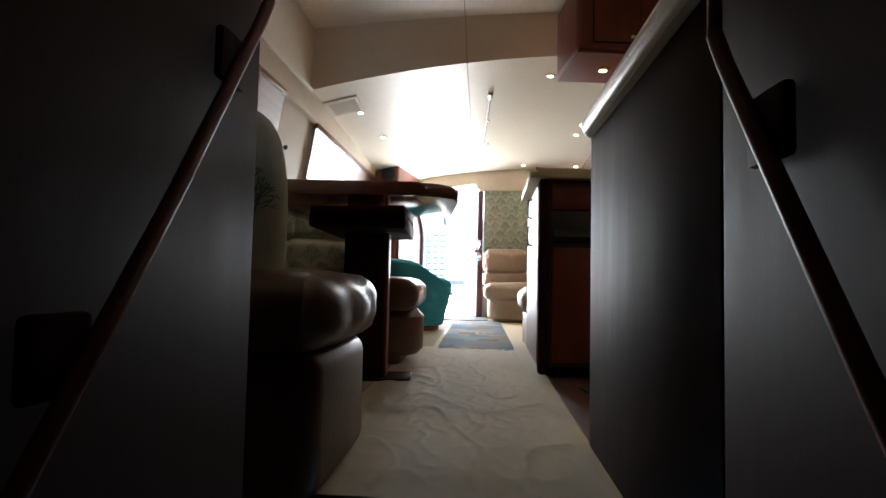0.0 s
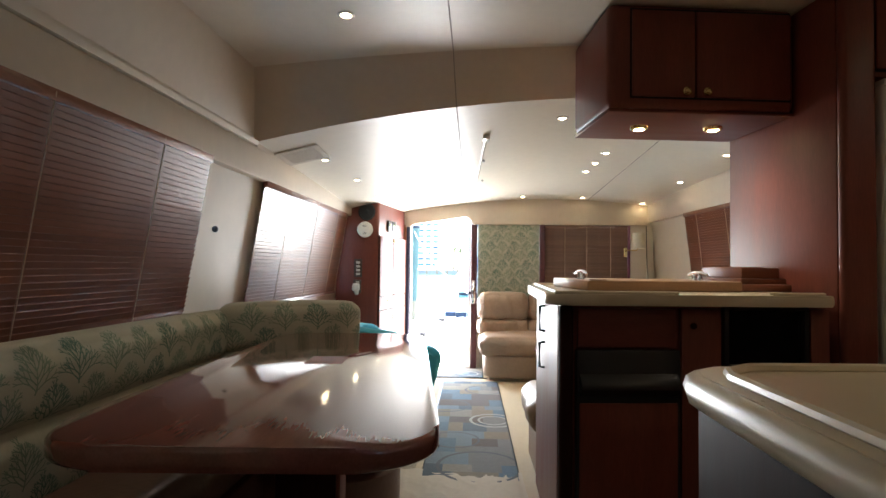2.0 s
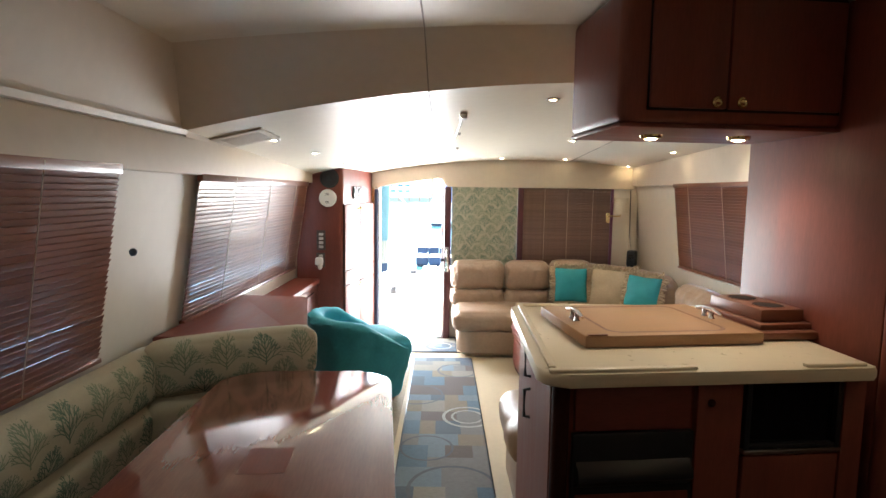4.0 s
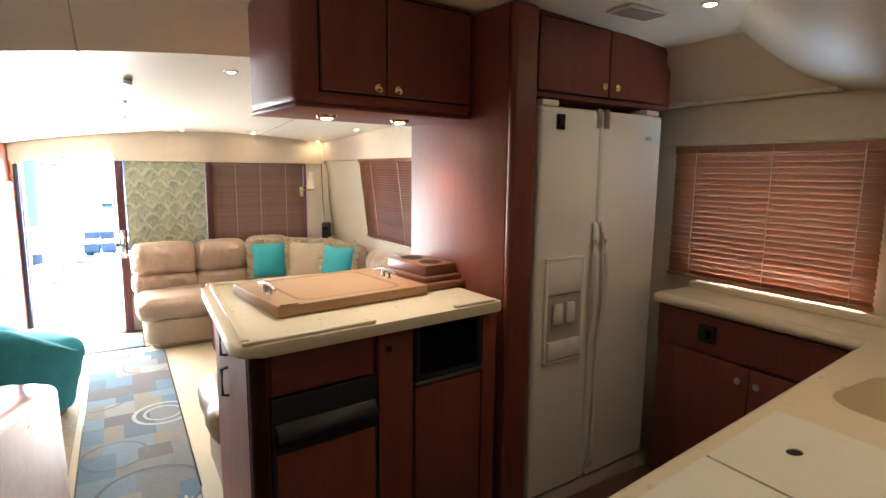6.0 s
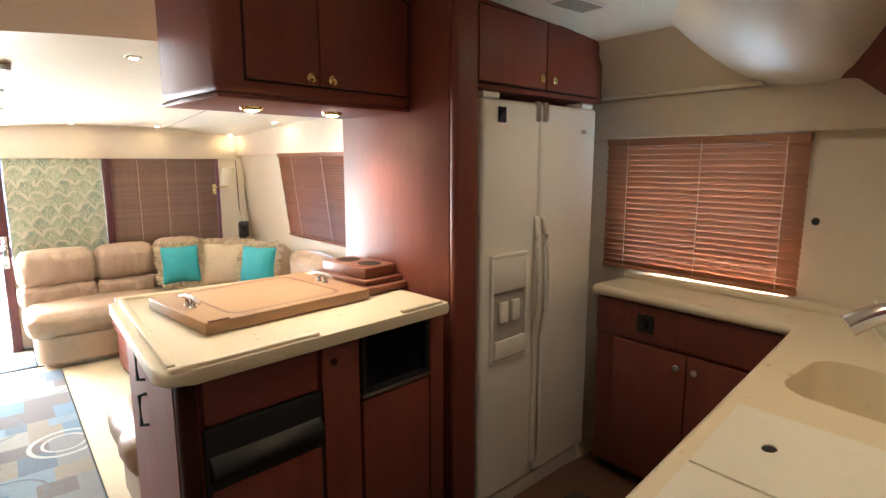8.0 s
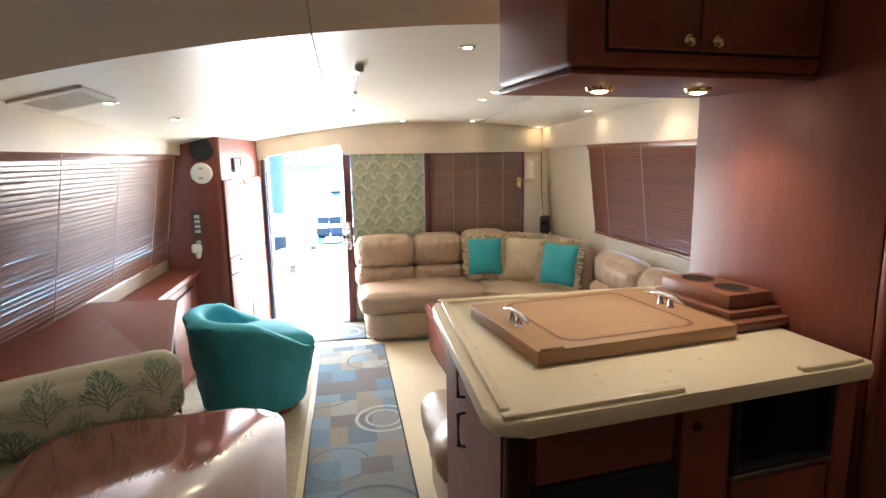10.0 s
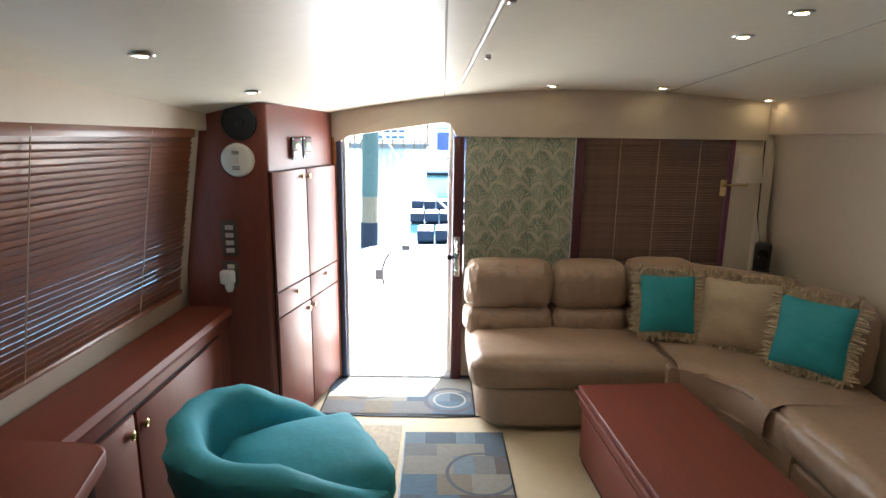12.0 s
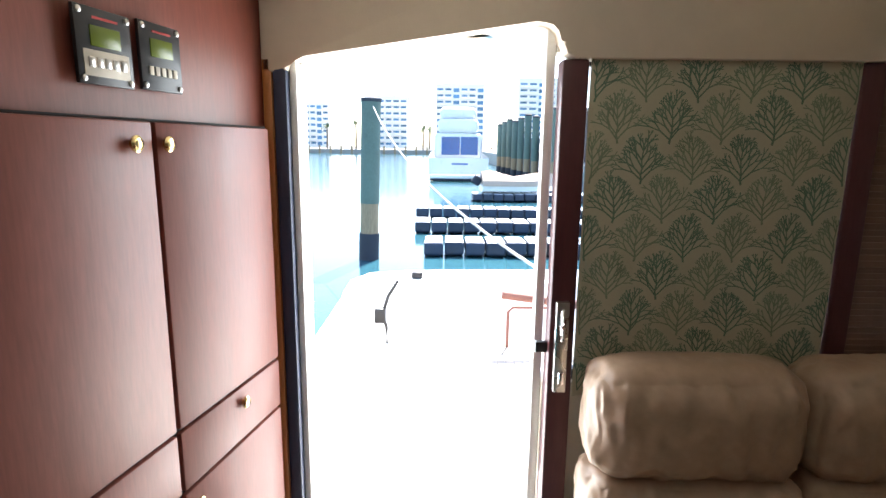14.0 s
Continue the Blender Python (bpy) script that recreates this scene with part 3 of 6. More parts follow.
# ---- handrails of the stairs ----
for x, s, y0, z0 in ((-0.16, 1, -0.2, 0.93), (0.54, -1, -0.40, 0.77)):
    r = thing("stair_handrail", "dark polished mahogany stair handrail on the bulkhead", "handrail", "stair handrails")
    pts = [(x + 0.012 * s, y0, z0 + 0.85), (x + 0.012 * s, y0, z0 + 0.03), (x + 0.012 * s, y0 - 0.03, z0 - 0.02), (x + 0.012 * s, y0 - 0.27, z0 - 0.36), (x + 0.012 * s, y0 - 0.75, z0 - 1.0)]
    part("rail", tube(pts[1:], 0.0105, 12), CHERRY, r)
    part("post", tube(pts[:2], 0.009, 10), CHERRY, r)
    for y, z in ((y0 - 0.1, z0 - 0.11), (y0 - 0.42, z0 - 0.52)):
        part("bracket", box(x - 0.008, x + 0.008, y - 0.05, y + 0.03, z - 0.05, z + 0.03, 0.007), DARKWOOD, r)

# ---- lamps in the ceilings ----
def downlight(at, on=True):
    d = thing("downlight", "small recessed ceiling light, lit, with a brushed trim ring", "ceiling light", "recessed ceiling lights", at)
    part("trim_ring", lathe(((0.021, -0.001), (0.023, -0.006), (0.033, -0.005), (0.036, 0.0)), 24), STEEL, d, "brushed metal ring")
    part("bulb", lathe(((0.004, -0.008), (0.014, -0.0065), (0.02, -0.002)), 16), BULB, d, "glowing bulb")
    return d


SAL = ((0.705, 2.835), (-0.75, 3.095), (-0.69, 3.765), (-0.662, 4.52), (1.141, 3.635), (1.127, 3.936), (1.119, 4.23), (1.316, 5.41), (1.95, 5.48), (1.92, 3.5), (1.94, 4.4), (0.70, 5.38))
for x, y in SAL:
    downlight((x, y, ceil_z(x, y)))
for x, y in ((-0.31, 1.8), (2.06, 1.28), (0.5, 0.3)):
    downlight((x, y, galley_z(x)))
for x, y in ((-0.69, 3.765), (1.127, 3.936), (1.316, 5.0), (1.92, 3.5)):
    lamp_spot("downlight_lamp", (x, y, ceil_z(x, y) - 0.02), (x, y, 0), 0.5, WARM, 125)
lamp_spot("galley_lamp", (2.06, 1.2, 2.05), (1.8, 0.9, 0), 0.26, WARM, 140)
# Added warm fill above the sink; it has no fixture.
lamp_spot("galley_lamp_sink", (1.6, 0.35, 1.8), (1.6, 0.4, 0), 0.34, (1.0, 0.80, 0.48), 150)
lamp_spot("dinette_lamp", (-0.31, 1.8, 2.05), (-0.31, 1.7, 0), 0.4, WARM, 120)

# ---- galley ----
def door_front(parent, m, w, h, at_knob=None, material=None, gap=0.006, knob_mat=None):
    """A cabinet door in its own plane: m puts its lower corner; x along, z up, -y outwards."""
    b = box(0, w, -0.018, 0, 0, h, 0.004)
    bmesh.ops.transform(b, matrix=m, verts=b.verts[:])
    d = part("door", b, material or CHERRY, parent)
    if at_knob:
        p = m @ Vector((at_knob[0], -0.018, at_knob[1]))
        n = m.to_3x3() @ Vector((0, -1, 0))
        knob(d, p, n, 0.016, knob_mat or BRASS)
    return d


GALLEY = Matrix.Translation((1.5, 1.66, 0)) @ pose(0, 0, 0, 0, 0, 6.5) @ Matrix.Translation((-1.5, -1.66, 0))


def round_poly(pts, radii, n=6):
    """A polygon with its corners rounded by arcs of about the given radii."""
    out = []
    for i, p in enumerate(pts):
        p, a, c = Vector(p), Vector(pts[i - 1]), Vector(pts[(i + 1) % len(pts)])
        r = radii[i]
        if not r:
            out.append(tuple(p))
            continue
        q0, q1 = p + (a - p).normalized() * r, p + (c - p).normalized() * r
        out += [tuple((1 - t) ** 2 * q0 + 2 * t * (1 - t) * p + t * t * q1) for t in (k / n for k in range(n + 1))]
    return out


def island():
    o = thing("kitchen_island", "dark cherry galley island cabinet with black appliance niche", "island cabinet")
    F = Matrix.Translation((0.515, 1.582, 0)) @ pose(0, 0, 0, 0, 0, 6.6)

    def front(name, x0, x1, y0, y1, z0, z1, bev, material, label=""):
        return part(name, loc(box(x0, x1, y0, y1, z0, z1, bev), F), material, o, label)

    corners = [F @ Vector(v) for v in ((0.0, 0.02, 0), (0.955, 0.02, 0))]
    plan = [tuple(c.xy) for c in corners] + [(1.40, 2.42), (0.53, 2.42)]
    part("body", prism(plan, 0.06, 0.975), CHERRY, o)
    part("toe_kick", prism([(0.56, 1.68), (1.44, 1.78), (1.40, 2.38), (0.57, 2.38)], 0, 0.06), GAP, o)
    part("corner_post", loc(box(-0.004, 0.042, 0.0, 0.052, 0.02, 0.974, 0.018, 4), F), DARKWOOD, o, "rounded dark corner post")
    front("drawer_front", 0.055, 0.40, 0.0, 0.021, 0.83, 0.962, 0.004, CHERRY_X)
    front("stile", 0.42, 0.56, -0.002, 0.021, 0.06, 0.965, 0.004, CHERRY)
    part("lock", lathe(((0.011, 0), (0.011, 0.006), (0.005, 0.008)), 14, F @ Matrix.Translation((0.46, -0.002, 0.905)) @ pose(0, 0, 0, 90)), DARKWOOD, o)
    front("compactor_frame", 0.05, 0.415, -0.001, 0.02, 0.06, 0.82, 0.004, BLACK, "black compactor surround")
    front("compactor_panel", 0.06, 0.405, -0.006, 0.02, 0.08, 0.64, 0.006, CHERRY, "cherry trash compactor front")
    grip = prism(((0.0, 0.66), (-0.03, 0.69), (-0.028, 0.71), (0.0, 0.74)), 0.06, 0.405, 0.003, axis="x")
    part("compactor_grip", loc(grip, F), BLACK, o, "black moulded pull bar")
    n = bmesh.new()
    for q in ((0.572, 0.588, 0.755, 0.972), (0.862, 0.878, 0.755, 0.972), (0.588, 0.862, 0.757, 0.77), (0.588, 0.862, 0.96, 0.972)):
        box(q[0], q[1], -0.004, 0.02, q[2], q[3], 0.002, bm=n)
    part("niche_frame", loc(n, F), BLACK, o, "black niche surround")
    front("niche", 0.586, 0.864, 0.014, 0.0215, 0.768, 0.962, 0, BLACKG, "open black appliance niche")
    front("niche_sill", 0.57, 0.882, -0.008, 0.018, 0.742, 0.755, 0.003, STEEL, "scratched metal niche sill")
    front("lower_door", 0.572, 0.878, -0.003, 0.02, 0.08, 0.735, 0.005, CHERRY)
    front("end_stile", 0.886, 0.955, -0.001, 0.021, 0.06, 0.965, 0.003, CHERRY)
    for z in (0.885, 0.73):
        part("latch_handle", tube(((0.522, 2.05, z - 0.055), (0.492, 2.05, z - 0.05), (0.492, 2.05, z + 0.05), (0.522, 2.05, z + 0.055)), 0.007), BLACK, o, "black bar handle")
    part("side_panel", prism([(0.508, 1.65), (0.524, 1.65), (0.534, 2.39), (0.518, 2.39)], 0.06, 0.965), CHERRY, o)
    return o


def loc(b, m):
    bmesh.ops.transform(b, matrix=m, verts=b.verts[:])
    return b


island()
ct = thing("island_countertop", "cream solid-surface countertop with raised rim on the island", "countertop")
TOP = [(0.455, 1.522), (1.455, 1.642), (1.42, 2.46), (0.478, 2.46)]
part("slab", prism(round_poly(TOP, (0.08, 0.012, 0.0, 0.06)), 0.976, 1.014, 0.012, 3), SOLID, ct)
E2 = (Vector(TOP[1]) - Vector(TOP[0])).normalized()
N2 = Vector((-E2.y, E2.x))


def rim_strip(p, q, w=0.022):
    """A raised strip of the countertop's rim between two points of its plan."""
    p, q = Vector(p), Vector(q)
    d = (q - p).normalized()
    n = Vector((-d.y, d.x)) * w
    return prism(round_poly([tuple(p), tuple(q), tuple(q + n), tuple(p + n)], (0.008,) * 4, 3), 1.0135, 1.025, 0.004)


P0 = Vector(TOP[0]) + 0.012 * N2
part("rim", rim_strip(P0 + 0.03 * E2, P0 + 0.46 * E2), SOLID, ct)
part("rim", rim_strip(P0 + 0.79 * E2, P0 + 0.985 * E2), SOLID, ct)
part("rim", rim_strip((0.508, 2.43), (0.486, 1.575)), SOLID, ct)
part("rim", rim_strip((0.50, 2.428), (1.40, 2.428)), SOLID, ct)

bd = thing("cutting_board", "thick maple cutting board with juice groove and chrome cleats", "cutting board", "", (0.915, 2.06, 1.015), 8)
part("board", box(-0.31, 0.31, -0.232, 0.232, 0, 0.04, 0.006), MAPLE, bd)
g = prism(rounded(-0.21, 0.21, -0.2, 0.2, 0.05, 6), 0.0405, 0.0415)
gg = bmesh.new()
o1, i1 = rounded(-0.215, 0.215, -0.2, 0.2, 0.05, 6), rounded(-0.203, 0.203, -0.188, 0.188, 0.045, 6)
A, B = [gg.verts.new((x, y, 0.0404)) for x, y in o1], [gg.verts.new((x, y, 0.0404)) for x, y in i1]
for i in range(len(A)):
    gg.faces.new((A[i], A[(i + 1) % len(A)], B[(i + 1) % len(A)], B[i]))
g.free()
part("juice_groove", gg, WALNUT, bd, "dark routed juice groove", False)
part("foot_rail", box(-0.3, -0.235, -0.232, -0.222, 0.0405, 0.044, 0.001), WALNUT, bd)
for s in (-1, 1):
    c = part("cleat_handle", tube([(s * 0.258, -0.075, 0.062), (s * 0.258, -0.03, 0.072), (s * 0.258, 0.03, 0.072), (s * 0.258, 0.075, 0.062)], 0.008, 10, None, (0.7, 1, 1, 0.7)), CHROME, bd, "chrome cleat handle")
    for y in (-0.022, 0.022):
        part("stud", lathe(((0.012, 0.04), (0.008, 0.045), (0.007, 0.07)), 12, Matrix.Translation((s * 0.258, y, 0))), CHROME, c)

ch = thing("cup_holder", "stained wooden double cup holder block on the island", "cup holder", "", (1.352, 2.12, 1.015), 8)
part("base", box(-0.115, 0.115, -0.2, 0.2, 0, 0.03, 0.008), WALNUT, ch)
part("step", box(-0.1, 0.1, -0.17, 0.17, 0.03, 0.052, 0.006), WALNUT, ch)
part("block", box(-0.082, 0.082, -0.145, 0.145, 0.052, 0.097, 0.006), WALNUT, ch)
for y in (-0.07, 0.07):
    # Flat disc: the shade inside the hole is only its dark colour.
    part("cup_hole", lathe(((0.05, 0.0973), (0.046, 0.0978), (0.044, 0.0982)), 24, Matrix.Translation((0, y, 0))), GAP, ch, "flat dark disc for the shaded cup hole")
    part("hole_lip", lathe(((0.056, 0.0971), (0.0565, 0.099), (0.051, 0.0992), (0.05, 0.0971)), 24, Matrix.Translation((0, y, 0))), WALNUT, ch)


def wall_cabinet():
    o = thing("overhead_cabinet", "dark cherry overhead cabinet with two doors above the island", "cabinet")
    o.matrix_world = GALLEY
    x0, x1, y0, y1, z0, z1 = 0.745, 1.498, 1.9, 2.36, 1.712, 2.14
    part("body", box(x0, x1, y0, y1, z0 + 0.012, z1, 0.03, 4), CHERRY, o)
    part("bottom_board", box(x0 + 0.005, x1, y0 + 0.01, y1, z0, z0 + 0.016, 0.006), CHERRY_X, o)
    part("joint", box(x0 + 0.085, x1 - 0.02, y0 - 0.001, y0 + 0.01, z0 + 0.052, z1 - 0.02, 0), GAP, o)
    for a, b, k in ((x0 + 0.092, 1.086, 0.27), (1.092, x1 - 0.027, 0.04)):
        d = part("door", box(a, b, y0 - 0.012, y0 + 0.005, z0 + 0.06, z1 - 0.03, 0.005), CHERRY, o)
        knob(d, (1.048 if k > 0.1 else 1.13, y0 - 0.012, z0 + 0.078), (0, -1, 0), 0.017)
    for x, y in ((0.962, 2.127), (1.280, 2.11)):
        l = part("cabinet_light", lathe(((0.024, z0 - 0.012), (0.036, z0 - 0.01), (0.04, z0), (0.04, z0 + 0.002)), 24, Matrix.Translation((x, y, 0))), BRASS, o, "brass puck light ring")
        part("bulb", lathe(((0.006, z0 - 0.017), (0.018, z0 - 0.014), (0.022, z0 - 0.0125)), 16, Matrix.Translation((x, y, 0))), BULB, l)
        lamp_spot("cabinet_lamp", GALLEY @ Vector((x, y, z0 - 0.03)), GALLEY @ Vector((x, y, 0)), 0.5, WARM, 130, 0.015)
    return o


wall_cabinet()
pn = thing("fridge_panel", "tall glossy cherry end panel beside the fridge", "panel")
pn.matrix_world = GALLEY
part("panel", box(1.502, 1.623, 1.7, 2.36, 0.0, 2.125, 0.004), CHERRY, pn)
part("edge_post", box(1.499, 1.626, 1.662, 1.702, 0.0, 2.125, 0.019, 4), CHERRY, pn, "rounded cherry front edge")

af = thing("above_fridge_cabinet", "cherry cabinet with two doors above the fridge", "cabinet")
FRIDGE = Matrix.Translation((1.64, 1.675, 0)) @ pose(0, 0, 0, 0, 0, 4) @ Matrix.Translation((-1.65, -1.665, 0))
af.matrix_world = FRIDGE
part("body", box(1.634, 2.52, 1.7, 2.33, 1.80, 2.125, 0.004), CHERRY, af)
part("joint", box(1.64, 2.47, 1.694, 1.703, 1.818, 2.105, 0), GAP, af)
for a, b, kx in ((1.648, 2.058, 2.02), (2.066, 2.46, 2.105)):
    d = part("door", box(a, b, 1.682, 1.698, 1.825, 2.098, 0.005), CHERRY, af)
    knob(d, (kx, 1.682, 1.865), (0, -1, 0), 0.016)

# fridge
fr = thing("refrigerator", "white side-by-side refrigerator with ice dispenser", "refrigerator")
fr.matrix_world = FRIDGE
F0, F1, FY = 1.65, 2.43, 1.665
part("cabinet", box(F0 + 0.005, F1 - 0.005, FY + 0.075, 2.31, 0.03, 1.755, 0.006), WHITE, fr)
dl = part("freezer_door", box(F0, 2.005, FY, FY + 0.07, 0.1, 1.765, 0.018, 4), WHITE, fr)
dr = part("fridge_door", box(2.013, F1, FY, FY + 0.07, 0.1, 1.765, 0.018, 4), WHITE, fr)
part("base_grille", box(F0 + 0.01, F1 - 0.01, FY + 0.03, FY + 0.09, 0.0, 0.09, 0.005), WHITE, fr)
for a in ((F0 + 0.015, F0 + 0.11), (F1 - 0.11, F1 - 0.015)):
    part("hinge_cover", box(a[0], a[1], FY + 0.01, FY + 0.1, 1.765, 1.79, 0.008), WHITE, fr)
for x, p in ((1.985, dl), (2.035, dr)):
    part("handle", tube([(x, FY + 0.0, 0.16), (x, FY - 0.008, 0.2), (x, FY - 0.008, 0.74), *arc((x, FY - 0.008, 0.76), (x + (0.022 if p is dr else -0.022), FY - 0.062, 1.0), (x, FY - 0.012, 1.27), 10), (x, FY, 1.29)], 0.012, 10), WHITE, p, "curved white handle")
    part("top_latch", box(x - 0.014, x + 0.014, FY - 0.008, FY + 0.01, 1.69, 1.77, 0.004), STEEL, p, "tarnished metal child latch")
b = bmesh.new()
for q in ((1.70, 1.93, 1.14, 1.155), (1.70, 1.93, 0.7, 0.715), (1.70, 1.715, 0.715, 1.14), (1.915, 1.93, 0.715, 1.14), (1.715, 1.915, 1.0, 1.14)):
    box(q[0], q[1], FY - 0.012, FY + 0.004, q[2], q[3], 0.003, bm=b)
ds = part("dispenser", b, WHITE, dl, "white ice and water dispenser")
# Flat panel; its grey carries the shade of the dispenser recess.
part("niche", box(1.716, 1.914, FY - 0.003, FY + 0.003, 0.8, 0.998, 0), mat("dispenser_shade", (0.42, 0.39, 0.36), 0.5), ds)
for x in (1.775, 1.85):
    part("paddle", box(x - 0.025, x + 0.025, FY - 0.02, FY - 0.002, 0.87, 0.96, 0.008), WHITE, ds)
part("drip_tray", box(1.72, 1.91, FY - 0.02, FY - 0.002, 0.72, 0.8, 0.006), WHITE, ds)
part("magnet", box(1.735, 1.78, FY - 0.006, FY + 0.001, 1.675, 1.735, 0.002), BLACKG, dl, "small black square magnet")
part("badge", lathe(((0.022, 0), (0.022, 0.002), (0.018, 0.003)), 16, Matrix.Translation((2.33, FY, 1.66)) @ pose(0, 0, 0, 90) @ Matrix.Diagonal((1, 0.45, 1, 1))), STEEL, dr)

# sink counter with its cabinets
def hole_slab(outer, holes, z0, z1):
    b = bmesh.new()
    es = []
    for loop in (outer, *holes):
        vs = [b.verts.new((x, y, z1)) for x, y in loop]
        es += [b.edges.new((vs[i], vs[(i + 1) % len(vs)])) for i in range(len(vs))]
    bmesh.ops.triangle_fill(b, edges=es, use_beauty=True)
    r = bmesh.ops.extrude_face_region(b, geom=b.faces[:])
    bmesh.ops.translate(b, vec=(0, 0, z0 - z1), verts=[v for v in r["geom"] if isinstance(v, bmesh.types.BMVert)])
    return b


SINK = [(x + 0.1 * (y - 0.45), y) for x, y in rounded(1.68, 2.04, 0.26, 0.64, 0.09, 6)]
EDGE = [(0.535, -0.34), (0.535, 0.47), (0.55, 0.52), (0.59, 0.552), (0.64, 0.56), (0.82, 0.575), (2.30, 0.785), (2.355, 0.805), (2.37, 0.85), (2.37, 1.66)]
gc = thing("galley_countertop", "cream solid-surface galley countertop with moulded sink", "countertop")
part("slab", hole_slab(EDGE + [(2.645, 1.66), (2.645, 0.205), (0.66, -0.24), (0.63, -0.34)], [SINK], 0.905, 0.953), SOLID, gc)
part("nosing", tube([(x, y, 0.929) for x, y in EDGE], 0.0235, 10), SOLID, gc)
rimpts = [(x + 0.03, y - 0.03, 0.955) for x, y in EDGE[:6]]
part("rim", tube(rimpts, 0.009, 8), SOLID, gc)
b = bmesh.new()
rings = []
for k, (f, z) in enumerate(((1.0, 0.953), (0.985, 0.93), (0.93, 0.82), (0.84, 0.785), (0.5, 0.78))):
    cx, cy = 1.86, 0.45
    rings.append([b.verts.new((cx + (x - cx) * f, cy + (y - cy) * f, z)) for x, y in SINK])
for a, c in zip(rings, rings[1:]):
    for i in range(len(a)):
        b.faces.new((a[i], a[(i + 1) % len(a)], c[(i + 1) % len(a)], c[i]))
b.faces.new(rings[-1])
part("sink_bowl", b, SOLID, gc, "cream moulded sink bowl")
part("drain", lathe(((0.03, 0.781), (0.035, 0.784), (0.02, 0.7845)), 20, Matrix.Translation((1.86, 0.45, 0))), STEEL, gc)
part("upstand", prism(((0.66, -0.236), (2.6, 0.207), (2.6, 0.225), (0.66, -0.218)), 0.953, 1.0, 0.003), SOLID, gc)
part("window_sill", box(2.6, 2.648, 0.21, 1.66, 0.953, 0.985, 0.006), SOLID, gc)
for (a, c), (hx, hy) in (((0.86, 1.185), (1.03, 0.475)), ((1.19, 1.53), (1.355, 0.52))):
    cv = thing("countertop_cover", "off-white lift-out cover board with a finger hole set in the counter", "cover board", "counter covers")
    sk = lambda x: 0.56 + (x - 0.82) * 0.142 - 0.012
    ho = [(hx + 0.02 * math.cos(2 * math.pi * i / 20), hy + 0.014 * math.sin(2 * math.pi * i / 20)) for i in range(20)]
    part("board", hole_slab([(a, 0.12), (c - 0.004, 0.14), (c - 0.004, sk(c)), (a, sk(a))], [ho], 0.9535, 0.9575), SOLIDW, cv, "", False)
    part("finger_hole", prism(ho, 0.953, 0.9542), GAP, cv)

pen = thing("galley_peninsula", "dark scratched cherry peninsula cabinet beside the companionway", "cabinet")
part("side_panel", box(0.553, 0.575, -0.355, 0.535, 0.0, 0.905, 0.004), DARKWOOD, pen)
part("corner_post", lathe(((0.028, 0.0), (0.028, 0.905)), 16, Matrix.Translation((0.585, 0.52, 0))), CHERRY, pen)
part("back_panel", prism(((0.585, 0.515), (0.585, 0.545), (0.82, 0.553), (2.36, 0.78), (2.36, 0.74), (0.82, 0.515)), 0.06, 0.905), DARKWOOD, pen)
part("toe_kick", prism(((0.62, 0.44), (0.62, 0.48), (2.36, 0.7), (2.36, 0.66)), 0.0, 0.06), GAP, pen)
sc = thing("galley_base_cabinet", "dark cherry galley base cabinet with two doors under the window", "cabinet")
part("body", box(2.4, 2.64, 0.8, 1.66, 0.07, 0.905, 0.004), CHERRY, sc)
part("toe_kick", box(2.45, 2.64, 0.8, 1.66, 0, 0.07, 0), GAP, sc)
part("fascia", box(2.384, 2.4, 0.82, 1.655, 0.73, 0.895, 0.004), CHERRY, sc)
for a, c, ky in ((0.86, 1.2, 1.165), (1.207, 1.56, 1.245)):
    d = part("door", box(2.382, 2.4, a, c, 0.1, 0.715, 0.005), CHERRY, sc)
    knob(d, (2.382, ky, 0.655), (-1, 0, 0), 0.014, STEEL)
sw = part("switch", box(2.375, 2.385, 1.36, 1.44, 0.775, 0.855, 0.004), BLACK, sc, "black rotary switch plate")
part("dial", lathe(((0.022, 0), (0.02, 0.012), (0.016, 0.014)), 16, Matrix.Translation((2.375, 1.4, 0.815)) @ pose(0, 0, 0, 0, -90)), BLACKG, sw)

# upper cabinets over the sink, along the slanted forward wall
M = Matrix.Translation((1.119, -0.133, 0)) @ pose(0, 0, 0, 0, 0, 192.9)
uc = thing("sink_wall_cabinet", "cherry wall cabinet with brass knobs over the sink", "cabinet")


part("body", loc(box(-1.55, 0.5, -0.2, -0.005, 1.42, 2.1, 0.004), M), CHERRY, uc)
part("bottom_rail", loc(box(-1.55, 0.5, -0.205, -0.005, 1.39, 1.42, 0.004), M), DARKWOOD, uc)
for a, c, kx in ((-1.53, -1.05, -1.09), (-1.04, -0.56, -1.0), (-0.55, -0.04, -0.08), (-0.03, 0.48, 0.01)):
    d = part("door", loc(box(a, c, -0.218, -0.2, 1.43, 2.08, 0.005), M), CHERRY, uc)
    knob(d, M @ Vector((kx, -0.218, 1.52)), M.to_3x3() @ Vector((0, -1, 0)), 0.016)
b = bmesh.new()
q = [Vector(v) for v in ((2.595, 0.49, 1.615), (2.622, 0.86, 1.775), (2.52, 0.64, 2.115), (2.33, 0.30, 2.115))]
fa, fb2 = [b.verts.new(v) for v in q], [b.verts.new(v + Vector((0.0, -0.06, 0.02))) for v in q]
b.faces.new(fa)
b.faces.new(fb2[::-1])
for i in range(4):
    b.faces.new((fa[i], fa[(i + 1) % 4], fb2[(i + 1) % 4], fb2[i]))
part("end_slope", b, CHERRY, uc, "sloped cherry end board", False)

